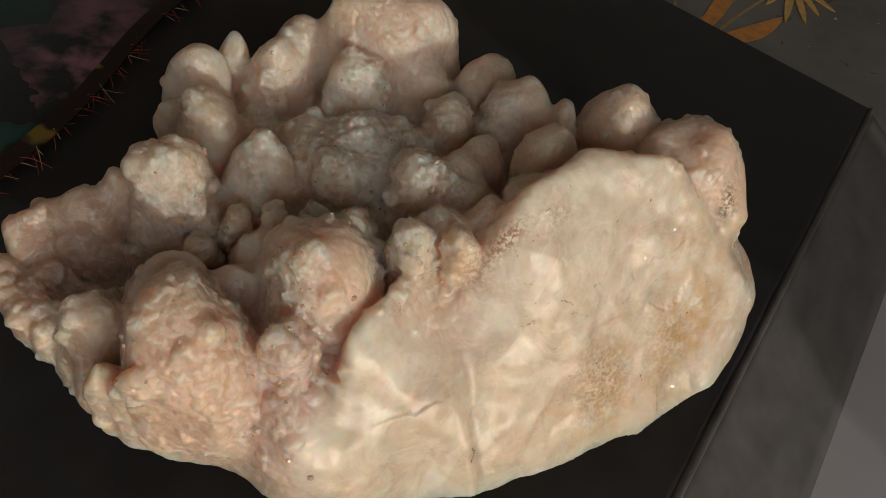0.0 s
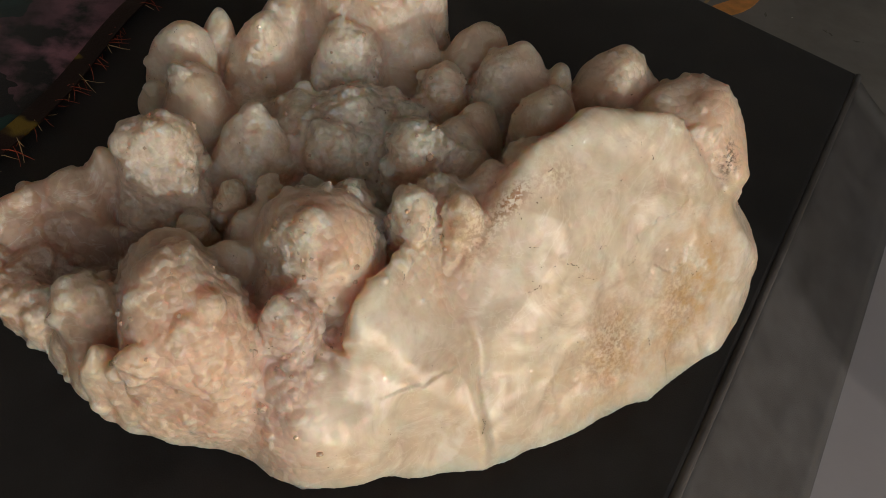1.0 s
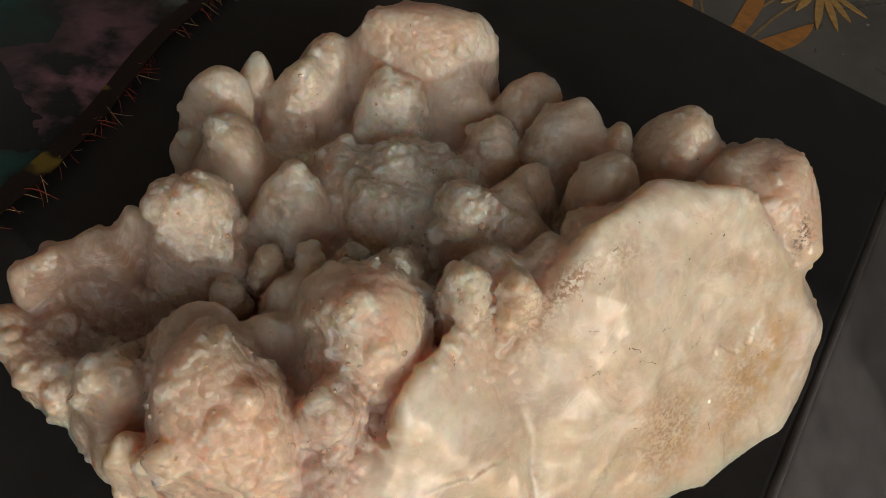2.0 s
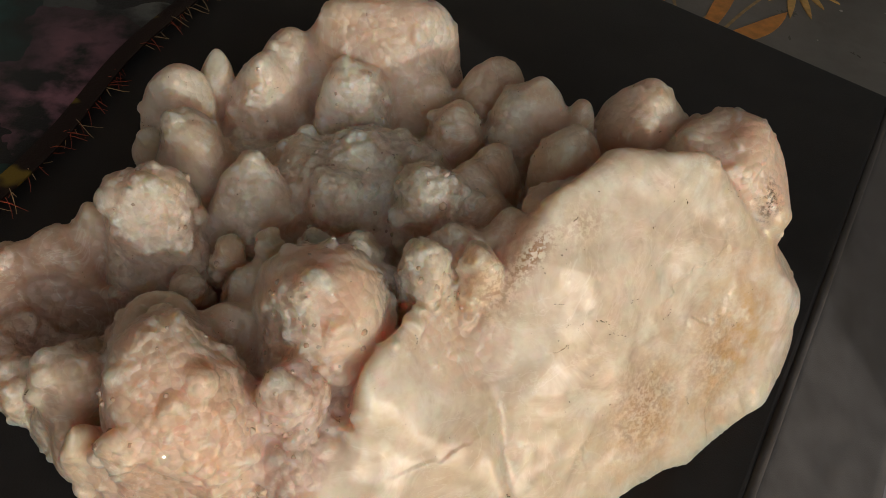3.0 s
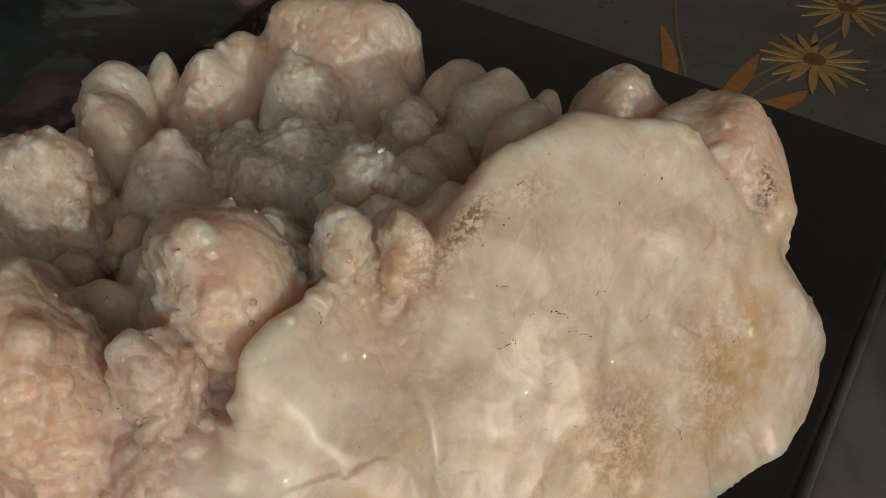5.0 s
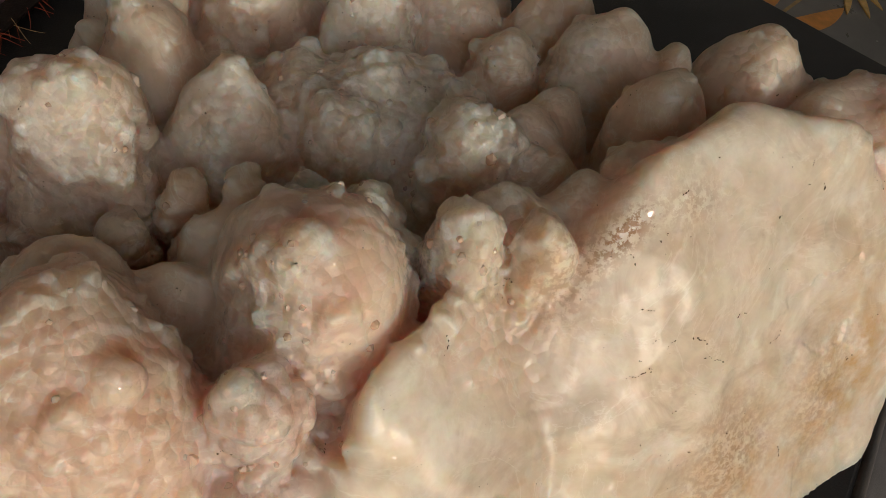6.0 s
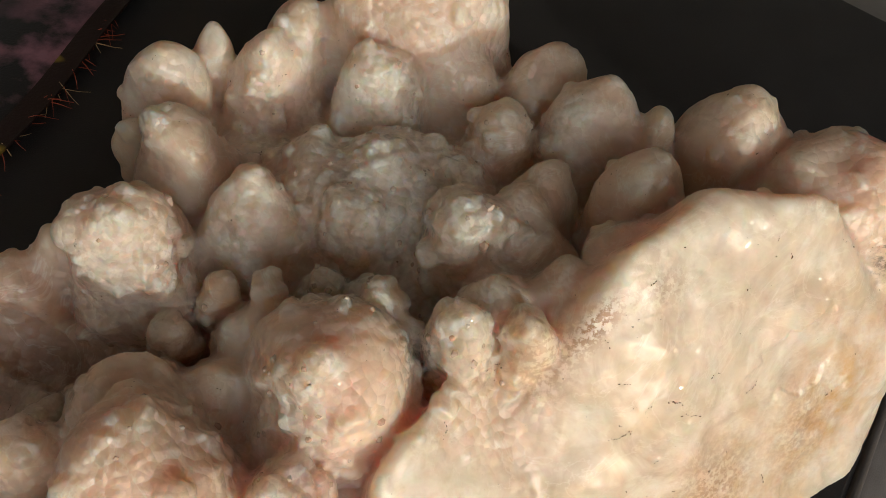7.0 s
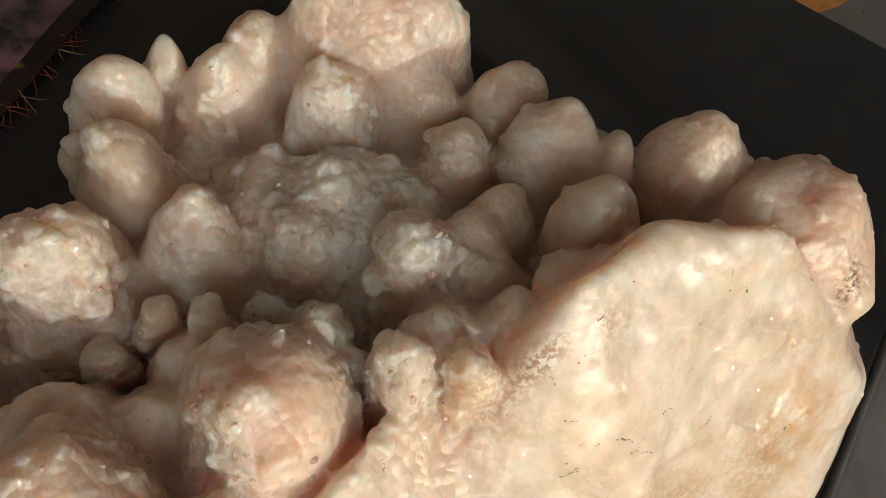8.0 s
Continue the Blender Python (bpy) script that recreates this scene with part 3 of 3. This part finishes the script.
    f.lobe((-0.0396, 0.0830, 0.0640), (0.0168, 0.0155, 0.0290), 0, 0.0016, cuts=6, knobs=8, size=0.12)
    f.lobe((-0.0138, 0.0900, 0.0685), (0.0118, 0.0114, 0.0168), 0)
    f.lobe((0.0125, 0.0908, 0.0680), (0.0142, 0.0140, 0.0204), 0)
    f.lobe((0.0240, 0.0685, 0.0690), (0.0166, 0.0162, 0.0240), 0, 0.0026, cuts=2)
    f.lobe((-0.0034, 0.0660, 0.0680), (0.0116, 0.0112, 0.0172), 0)
    f.lobe((0.0396, 0.0590, 0.0790), (0.0075, 0.0074, 0.0136), 0)
    f.lobe((0.0625, 0.0590, 0.0790), (0.0150, 0.0145, 0.0222), 0, 0.0026, cuts=2)
    f.lobe((0.0311, 0.0346, 0.0765), (0.0130, 0.0123, 0.0200), 30, 0.0026, cuts=2)
    f.lobe((0.0257, 0.0165, 0.0800), (0.0112, 0.0100, 0.0120), 30, 0.0026, cuts=2)
    f.lobe((0.0882, 0.0400, 0.0760), (0.0222, 0.0195, 0.0255), -12, 0.0026, cuts=4)
    f.lobe((0.0950, 0.0300, 0.0620), (0.0170, 0.0150, 0.0260), -12, 0.0040, cuts=4)
    f.d += 0.0010 + 0.0012 * f.waving(0.026, 2) + 0.0009 * f.waving(0.013, 3) + 0.0003 * f.waving(0.005, 5)
    # small crystals all over the inside, thickest where the druse is
    bare = f.d.copy()
    rng = np.random.default_rng(19)
    verts, quads = f.surface()
    norms = vertex_normals(verts, quads)
    free = (1 - broken_face(verts)) * (verts[:, 2] > 0.030) * (norms[:, 2] > -0.1)
    thick = druse_at(verts)
    patch = np.clip(0.5 + 0.9 * (f.waving(0.011, 71) + f.waving(0.006, 72)), 0, 1)
    lush = patch[tuple(np.clip(((verts - f.lo) / f.step).astype(int), 0, np.array(f.d.shape) - 1).T)]
    for count, weight, least, most in ((BLUNT, free * (0.022 + np.maximum(thick - 0.13, 0)) * (0.1 + lush), 0.0026, 0.0048), (LARGE, free * (0.030 + np.maximum(thick - 0.13, 0)) * (0.1 + lush), 0.0013, 0.0026),
                                       (SMALL, free * (0.01 + np.maximum(thick - 0.15, 0)) * lush, 0.0008, 0.0015)):
        for i in rng.choice(len(verts), count, replace=False, p=weight / weight.sum()):
            b = least + (most - least) * float(rng.beta(1.2, 2.6))
            f.grain(verts[i] - norms[i] * b * rng.uniform(0.45, 0.80), b, rng, 0.16 * b)
    # the shell is rounded underneath and stands on the case
    bowl = (1.6 * (x - 0.01) ** 2 + 2.4 * (y - 0.02) ** 2 - 0.006 - z) * 0.75
    f.d = np.maximum(f.d, bowl.astype(np.float32) + 0.002 * f.waving(0.012, 51))
    f.d = np.maximum(f.d, (0.0004 - z).astype(np.float32))
    verts, quads = f.surface()
    f.d = bare
    return verts, quads, f.along(verts)


def vertex_normals(verts, quads):
    p = verts[quads]
    n = np.cross(p[:, 2] - p[:, 0], p[:, 3] - p[:, 1])
    out = np.zeros_like(verts)
    for i in range(4):
        for ax in range(3):
            out[:, ax] += np.bincount(quads[:, i], n[:, ax], len(verts))
    return out / (np.linalg.norm(out, axis=1, keepdims=True) + 1e-12)


def smoothed(verts, quads, rounds):
    """Draws each vertex towards the middle of its neighbours."""
    count = np.zeros(len(verts))
    for i in range(4):
        count += np.bincount(quads[:, i], None, len(verts)) * 2.0
    for _ in range(rounds):
        total = np.zeros_like(verts)
        for i in range(4):
            for j in (1, 3):
                for ax in range(3):
                    total[:, ax] += np.bincount(quads[:, i], verts[quads[:, (i + j) % 4], ax], len(verts))
        verts = 0.45 * verts + 0.55 * total / count[:, None]
    return verts


def nearest(points, sites):
    """Of each point, the nearest site and the distances to the nearest two."""
    tree = kdtree.KDTree(len(sites))
    for i, p in enumerate(sites):
        tree.insert(p, i)
    tree.balance()
    which, d1, d2 = np.zeros(len(points), int), np.zeros(len(points)), np.zeros(len(points))
    for i, p in enumerate(points):
        (_, a, b), (_, _, c) = tree.find_n(p, 2)
        which[i], d1[i], d2[i] = a, b, c
    return which, d1, d2


def soft(v, lo, hi):
    t = np.clip((v - lo) / (hi - lo), 0, 1)
    return t * t * (3 - 2 * t)


class Stone:
    pass


def stone():
    rng = np.random.default_rng(8)
    verts, quads, proud = stone_shape(STEP)
    verts = smoothed(verts, quads, 1)
    norms = vertex_normals(verts, quads)
    x, y, z = verts.T
    front = broken_face(verts)
    # broken face: shallow flakes, each tilted its own way, with low steps between them
    def facets(count, lean, level, seam):
        sites = verts[rng.choice(len(verts), count, replace=False)]
        which, d1, d2 = nearest(verts, sites)
        tilt = rng.normal(size=(len(sites), 3)) * lean
        step = rng.uniform(-level, level, len(sites))
        return (np.einsum("ij,ij->i", verts - sites[which], tilt[which]) + step[which]) * soft(d2 - d1, -seam * 0.4, seam), d2 - d1

    flake, _ = facets(300, 0.060, 0.0003, 0.0035)
    verts = verts + norms * (flake * (0.65 - 0.55 * front))[:, None]
    # shelly scallops of the broken face, which meet in sharp ridges
    pick = np.flatnonzero(front > 0.02)
    for count, hollow, lean in ((60, 1.8, 0.026), (220, 2.4, 0.018)):
        sites = verts[rng.choice(pick, count, replace=False)]
        tilt = rng.normal(size=(count, 3)) * lean
        tree = kdtree.KDTree(count)
        for i, p in enumerate(sites):
            tree.insert(p, i)
        tree.balance()
        low = np.empty(len(pick))
        for j, i in enumerate(pick):
            p = verts[i]
            low[j] = min(hollow * d * d + float((p - sites[k]) @ tilt[k]) for _, k, d in tree.find_n(p, 9))
        low -= low.mean()
        verts[pick] += norms[pick] * (low * front[pick])[:, None]
    where = druse_at(verts)
    frost = np.clip(proud / 0.0014, 0, 1) * (1 - front) * soft(z, 0.02, 0.03)
    norms = vertex_normals(verts, quads)

    me = bpy.data.meshes.new("body")
    me.vertices.add(len(verts))
    me.vertices.foreach_set("co", verts.astype(np.float32).ravel())
    me.loops.add(quads.size)
    me.loops.foreach_set("vertex_index", quads.astype(np.int32).ravel())
    me.polygons.add(len(quads))
    me.polygons.foreach_set("loop_start", np.arange(0, quads.size, 4, dtype=np.int32))
    me.update(calc_edges=True)
    me.validate()
    me.polygons.foreach_set("use_smooth", [True] * len(me.polygons))
    me.materials.append(QUARTZ)
    x, y, z = verts.T

    def spot(px, py, r, stretch=1.0, turn=0.0):
        a, b = x - px, y - py
        s, q = math.sin(radians(turn)), math.cos(radians(turn))
        a, b = a * q + b * s, b * q - a * s
        return np.exp(-((a / stretch) ** 2 + b ** 2) / r ** 2)

    # mask of the red-brown hollow and the knob flank, with painted shade
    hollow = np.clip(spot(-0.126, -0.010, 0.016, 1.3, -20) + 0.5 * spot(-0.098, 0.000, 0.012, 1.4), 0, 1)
    pink = np.clip(spot(-0.080, -0.048, 0.034) + 0.9 * spot(-0.043, -0.022, 0.020) + spot(0.092, 0.036, 0.022) + spot(-0.140, -0.01, 0.024)
                   + 0.6 * spot(-0.036, 0.105, 0.02, 1.5), 0, 1)
    mauve = np.clip(spot(-0.052, -0.048, 0.009, 1.8, 80), 0, 1)
    zone = np.stack([pink, front, mauve, np.ones(len(verts))], 1).astype(np.float32)
    me.color_attributes.new("zone", "FLOAT_COLOR", "POINT").data.foreach_set("color", zone.ravel())
    rust = np.clip(1.2 * spot(0.013, -0.007, 0.0026, 2.2, 35) + 0.4 * spot(0.028, 0.000, 0.003, 2.5, 25) + 0.5 * spot(0.002, -0.012, 0.007)
                   + 0.6 * spot(0.058, -0.028, 0.008, 1.6, 30) + 0.4 * spot(0.085, -0.012, 0.010), 0, 1)
    dark = np.clip(1.2 * spot(0.098, 0.022, 0.0035) + 0.6 * spot(-0.108, 0.055, 0.004) + 0.8 * spot(-0.027, -0.008, 0.004), 0, 1)
    ochre = np.clip(0.8 * spot(0.098, -0.004, 0.010, 2.0, 55) + 0.7 * spot(0.062, -0.030, 0.012, 2.2, 30) + 0.5 * spot(0.085, 0.0, 0.012)
                    + 0.6 * spot(-0.010, -0.014, 0.006, 1.5) + 0.35 * spot(-0.06, -0.02, 0.006), 0, 1)
    milk = np.clip(spot(0.113, 0.004, 0.009, 1.9, 60) + 0.8 * spot(-0.022, -0.042, 0.011, 1.5, 45) + 0.5 * spot(0.040, 0.004, 0.012, 1.5, 30)
                   + 0.6 * spot(0.075, -0.028, 0.007, 2.0, 30) + 0.5 * spot(-0.045, -0.066, 0.008, 2.0), 0, 1) * front
    # white tips of some knobs
    for px, py, r, w in ((-0.074, 0.034, 0.0055, 0.9), (-0.067, 0.031, 0.004, 0.8), (-0.077, 0.085, 0.006, 0.8), (-0.020, -0.011, 0.005, 0.8), (-0.046, -0.022, 0.0028, 1.0),
                         (-0.100, 0.013, 0.0035, 0.9), (-0.018, 0.025, 0.004, 0.8), (-0.015, 0.031, 0.003, 0.8), (-0.056, -0.044, 0.003, 0.9), (-0.050, 0.027, 0.002, 1.0)):
        milk = np.maximum(milk, w * spot(px, py, r) * (1 - front))
    grain = np.stack([frost, where * (1 - front), milk, np.ones(len(verts))], 1).astype(np.float32)
    me.color_attributes.new("grain", "FLOAT_COLOR", "POINT").data.foreach_set("color", grain.ravel())
    stain_shade = np.stack([rust, dark, ochre, hollow], 1).astype(np.float32)
    me.color_attributes.new("stain_shade", "FLOAT_COLOR", "POINT").data.foreach_set("color", stain_shade.ravel())

    base = tagged(new("quartz_geode"), "pale pink and white quartz geode with rounded druzy knobs", "geode")
    body = new("body", me)
    body.parent = base
    out = Stone()
    out.base, out.verts, out.norms, out.front = base, verts, norms, front
    return out


STEP = 0.00066
geode = stone()


def crystal_mesh(sides, tall, seed):
    """A short crystal: a prism with a blunt, slightly skewed point."""
    rng = random.Random(seed)
    bm = bmesh.new()
    rings = []
    for h, w in ((-0.6, 1.0), (tall * 0.45, 0.95), (tall, 0.28)):
        rings.append([bm.verts.new((w * math.cos(i * math.tau / sides) * rng.uniform(0.9, 1.1), w * math.sin(i * math.tau / sides) * rng.uniform(0.9, 1.1),
                                    h * rng.uniform(0.9, 1.1))) for i in range(sides)])
    for a, b in zip(rings, rings[1:]):
        for i in range(sides):
            bm.faces.new((a[i], a[(i + 1) % sides], b[(i + 1) % sides], b[i]))
    bm.faces.new(rings[0][::-1])
    bm.faces.new(rings[-1])
    bmesh.ops.recalc_face_normals(bm, faces=bm.faces)
    me = bpy.data.meshes.new("crystal")
    bm.to_mesh(me)
    bm.free()
    me.materials.append(CRYSTAL)
    return me


def crystals(count):
    rng = np.random.default_rng(4)
    v, n = geode.verts, geode.norms
    weight = np.zeros(len(v))
    for px, py, r, w in ((-0.055, -0.028, 0.010, 3.0), (-0.048, 0.005, 0.014, 2.6), (-0.036, 0.040, 0.026, 1.0), (-0.098, 0.006, 0.016, 1.3), (-0.078, -0.048, 0.028, 0.8),
                         (-0.054, -0.048, 0.014, 2.0), (-0.018, -0.008, 0.012, 1.6), (-0.036, 0.066, 0.012, 1.6), (-0.10, -0.058, 0.012, 1.5), (-0.07, 0.060, 0.012, 0.8),
                         (0.010, 0.060, 0.014, 0.6), (-0.036, -0.046, 0.010, 1.5)):
        weight = np.maximum(weight, w * np.exp(-((v[:, 0] - px) ** 2 + (v[:, 1] - py) ** 2) / r ** 2))
    weight *= (n[:, 2] > 0.1) * (v[:, 2] > 0.03) * (1 - 0.8 * geode.front)
    weight /= weight.sum()
    kinds = [crystal_mesh(6, 1.1, 1), crystal_mesh(5, 0.8, 2), crystal_mesh(6, 0.6, 3), crystal_mesh(4, 0.9, 4)]
    for i in rng.choice(len(v), count, replace=False, p=weight):
        way = Vector(n[i]) + Vector(rng.normal(size=3)) * 0.28
        size = float(rng.gamma(2.4, 0.00020) + 0.0005)
        ob = new("crystal", kinds[int(rng.integers(len(kinds)))])
        ob.parent = geode.base
        turn = way.to_track_quat("Z", "Y").to_matrix().to_4x4()
        ob.matrix_basis = Matrix.Translation(Vector(v[i]) - Vector(n[i]) * size * 0.45) @ turn @ pose(0, 0, 0, 0, 0, float(rng.uniform(0, 360))) @ Matrix.Diagonal((size, size, size, 1))


crystals(150)


def tube(name, points, radius, material, parent, sides=5):
    """A thin thread along points."""
    bm = bmesh.new()
    rings = []
    for i, p in enumerate(points):
        d = (points[min(i + 1, len(points) - 1)] - points[max(i - 1, 0)]).normalized()
        a = d.orthogonal().normalized()
        b = d.cross(a)
        w = radius * (1 - 0.6 * abs(2 * i / (len(points) - 1) - 1))
        rings.append([bm.verts.new(p + (a * math.cos(t) + b * math.sin(t)) * w) for t in (k * math.tau / sides for k in range(sides))])
    for a, b in zip(rings, rings[1:]):
        for i in range(sides):
            bm.faces.new((a[i], a[(i + 1) % sides], b[(i + 1) % sides], b[i]))
    bm.faces.new(rings[0][::-1])
    bm.faces.new(rings[-1])
    return part(name, bm, material, parent)


def dirt_threads():
    """Dark hair-thin dirt in the joints of the face and between the knobs."""
    rng = np.random.default_rng(15)
    tree = kdtree.KDTree(len(geode.verts))
    for i, p in enumerate(geode.verts):
        tree.insert(p, i)
    tree.balance()

    def thread(x, y, z, dx, dy, dz, length, radius=0.00016):
        """A broken line of specks that follows the surface."""
        p, way = Vector((x, y, z)), Vector((dx, dy, dz)).normalized()
        bm = bmesh.new()
        for _ in range(max(4, int(length / 0.0007))):
            co, i, _ = tree.find(p)
            if rng.random() < 0.6:
                m = bmesh.ops.create_icosphere(bm, subdivisions=1, radius=radius * float(rng.uniform(0.35, 1.1)))
                turn = way.to_track_quat("X", "Z").to_matrix()
                for v in m["verts"]:
                    v.co.x *= float(rng.uniform(1.2, 3.2))
                    v.co = turn @ v.co + co + Vector(geode.norms[i]) * 0.00005
            way = (way + Vector(rng.normal(size=3)) * 0.45).normalized()
            p = co + way * 0.0007 * float(rng.uniform(0.7, 1.4))
        part("dirt_line", bm, DIRT, geode.base)

    thread(0.034, -0.016, 0.068, 0.6, -0.3, -0.5, 0.008, 0.0002)
    thread(0.040, -0.019, 0.063, 0.9, 0.2, 0.1, 0.008)
    thread(0.048, -0.012, 0.070, 0.3, 0.4, 0.6, 0.006)
    thread(0.020, -0.023, 0.060, 0.8, 0.2, 0.5, 0.009)
    thread(0.074, -0.021, 0.033, 0.2, -0.6, -0.7, 0.009, 0.0002)
    thread(0.012, -0.056, 0.030, 1.0, 0.1, -0.3, 0.010, 0.0002)
    thread(0.092, -0.004, 0.050, 0.2, -0.4, -0.7, 0.006)
    thread(0.063, -0.008, 0.062, 0.5, -0.4, -0.6, 0.005)
    thread(-0.022, -0.030, 0.070, 0.8, 0.5, 0.1, 0.007)
    thread(-0.010, -0.014, 0.070, 0.9, 0.3, 0.1, 0.008, 0.0002)
    for _ in range(70):
        i = int(rng.choice(np.flatnonzero((geode.verts[:, 2] > 0.035) & (geode.norms[:, 2] > 0.0) & (geode.norms[:, 1] < 0.3))))
        q = geode.verts[i]
        thread(*(float(c) for c in q), *(float(c) for c in rng.normal(size=3)), float(rng.uniform(0.001, 0.004)), float(rng.uniform(0.0001, 0.0002)))


dirt_threads()


# ---- inlay of the tray ----
INLAY_Z = -0.0199


def sheet(name, outline, material, parent, thick=0.0005):
    return part(name, prism(outline, INLAY_Z, INLAY_Z + thick), material, parent)


def leaf(parent, base, tip, width, bend, material, name="leaf", thick=0.0005):
    """A narrow pointed blade from base to tip, bowed to one side."""
    a, b = Vector(base), Vector(tip)
    d = b - a
    n = Vector((-d.y, d.x)).normalized()
    left, right = [], []
    for i in range(11):
        t = i / 10
        w = width * (math.sin(math.pi * (0.10 + 0.90 * t)) ** 0.8 + 0.02) * 0.5
        c = a + d * t + n * (bend * math.sin(math.pi * t))
        left.append(tuple(c + n * w))
        right.append(tuple(c - n * w))
    return sheet(name, right + left[::-1], material, parent, thick)


def stem(parent, a, b, bend=0.0, width=0.0022):
    a, b = Vector(a), Vector(b)
    d = b - a
    n = Vector((-d.y, d.x)).normalized()
    line = [a + d * (i / 12) + n * bend * math.sin(math.pi * i / 12) for i in range(13)]
    return sheet("stem", [tuple(p - n * width / 2) for p in line] + [tuple(p + n * width / 2) for p in line[::-1]], STRAW_DULL, parent, 0.0004)


def flower(parent, c, reach, petals, seed):
    """A daisy drawn as an oval, longer towards the far edge of the tray."""
    rng = random.Random(seed)
    c, u, v = Vector(c), Vector((0.42, 0.907)), Vector((0.907, -0.42))

    def oval(a, r):
        return c + u * (math.cos(a) * r) + v * (math.sin(a) * r * 0.62)

    for i in range(petals):
        a = math.tau * (i + rng.uniform(-0.15, 0.15)) / petals
        leaf(parent, oval(a, reach * 0.16), oval(a, reach * rng.uniform(0.88, 1.08)), 0.0062, 0, STRAW, "petal", 0.0004 + 0.00006 * i)
    disc = [tuple(oval(k * math.tau / 24, 0.0135)) for k in range(24)]
    part("flower_centre", prism(disc, INLAY_Z, INLAY_Z + 0.0018), STRAW_BROWN, parent)


def inlay(parent):
    flower(parent, (0.304, 0.394), 0.068, 16, 1)
    flower(parent, (0.392, 0.530), 0.085, 14, 2)
    flower(parent, (0.248, 0.585), 0.070, 14, 3)
    leaf(parent, (0.198, 0.298), (0.262, 0.400), 0.0125, -0.001, STRAW_ORANGE)
    leaf(parent, (0.205, 0.290), (0.276, 0.336), 0.015, -0.005, STRAW_ORANGE)
    leaf(parent, (0.168, 0.310), (0.198, 0.458), 0.0115, -0.004, STRAW_ORANGE)
    stem(parent, (0.208, 0.297), (0.296, 0.384), 0.003)
    stem(parent, (0.197, 0.312), (0.384, 0.500), -0.004)
    stem(parent, (0.187, 0.328), (0.236, 0.552), 0.004)
    rng = random.Random(9)
    for x, y, r in ((0.323, 0.344, 0.0016), (0.255, 0.430, 0.0010), (0.285, 0.300, 0.0007), (0.36, 0.345, 0.0009), (0.33, 0.455, 0.0008), (0.245, 0.372, 0.0006)):
        spot = [(x + r * rng.uniform(0.6, 1.2) * math.cos(k), y + r * rng.uniform(0.6, 1.2) * math.sin(k)) for k in (j * math.tau / 9 for j in range(9))]
        sheet("fleck", spot, FLECK, parent, 0.0003)


inlay(tray_base)


# ---- flowered shawl ----
def shawl():
    base = tagged(new("shawl"), "dark flowered shawl with a red and gold fringe", "shawl")
    a, b = Vector((-0.214, 0.020)), Vector((-0.095, 0.400))
    along = b - a
    away = Vector((-along.y, along.x)).normalized()
    bm = bmesh.new()
    nu, nv = 90, 70

    def height(u, v):
        fold = 0.012 * math.sin(v * 26 + u * 3.0 + 0.6) * min(1, v * 8) + 0.006 * math.sin(u * 9 + v * 31) * min(1, v * 8)
        ridge = 0.030 * math.exp(-((v - 0.13 - 0.10 * (u - 0.5)) / 0.020) ** 2)
        return 0.003 + max(0.0, fold + 0.010 * min(1, v * 10)) + ridge * min(1, v * 12)

    grid = []
    for i in range(nu + 1):
        row = []
        for j in range(nv + 1):
            u, v = i / nu, j / nv * 0.45
            p = a + along * (u * 1.15 - 0.05) + away * (v + 0.003 * math.sin(u * 17))
            row.append(bm.verts.new((p.x, p.y, height(u, v))))
        grid.append(row)
    for i in range(nu):
        for j in range(nv):
            f = bm.faces.new((grid[i][j], grid[i + 1][j], grid[i + 1][j + 1], grid[i][j + 1]))
            f.smooth = True
    cloth = part("cloth", bm, CLOTH, base)
    m = cloth.modifiers.new("thick", "SOLIDIFY")
    m.thickness = 0.0012
    # border band
    bm = bmesh.new()
    low, high = [], []
    for i in range(nu + 1):
        u = i / nu
        p = a + along * (u * 1.15 - 0.05)
        for v, out in ((-0.002, low), (0.007, high)):
            q = p + away * (v + 0.003 * math.sin(u * 17))
            out.append(bm.verts.new((q.x, q.y, height(u, max(0, v)) + 0.0012)))
    for i in range(nu):
        bm.faces.new((low[i], low[i + 1], high[i + 1], high[i]))
    band = part("border", bm, BORDER, base, "woven red and gold border")
    m = band.modifiers.new("thick", "SOLIDIFY")
    m.thickness = 0.0012
    # fringe threads, bent and crossing
    rng = random.Random(5)
    for i in range(120):
        u = rng.uniform(0.02, 0.98)
        p = a + along * (u * 1.15 - 0.05) + away * (0.002 + 0.003 * math.sin(u * 17))
        way = -away + along.normalized() * rng.uniform(-1.3, 1.3)
        way.normalize()
        long = rng.uniform(0.005, 0.016)
        bow = rng.uniform(0.0005, 0.003)
        sway = Vector((-way.y, way.x)) * rng.uniform(-0.006, 0.006)
        pts = []
        for k in range(6):
            t = k / 5
            q = p + way * (long * t) + sway * t * t
            pts.append(Vector((q.x, q.y, 0.0045 + bow * math.sin(math.pi * min(1, t * 1.1)) * (1 - 0.3 * t) - 0.0030 * t)))
        tube("fringe_thread", pts, rng.uniform(0.00016, 0.00030), rng.choice((THREAD_RED, THREAD_RED, THREAD_GOLD)), base, 4)
    return base


shawl()
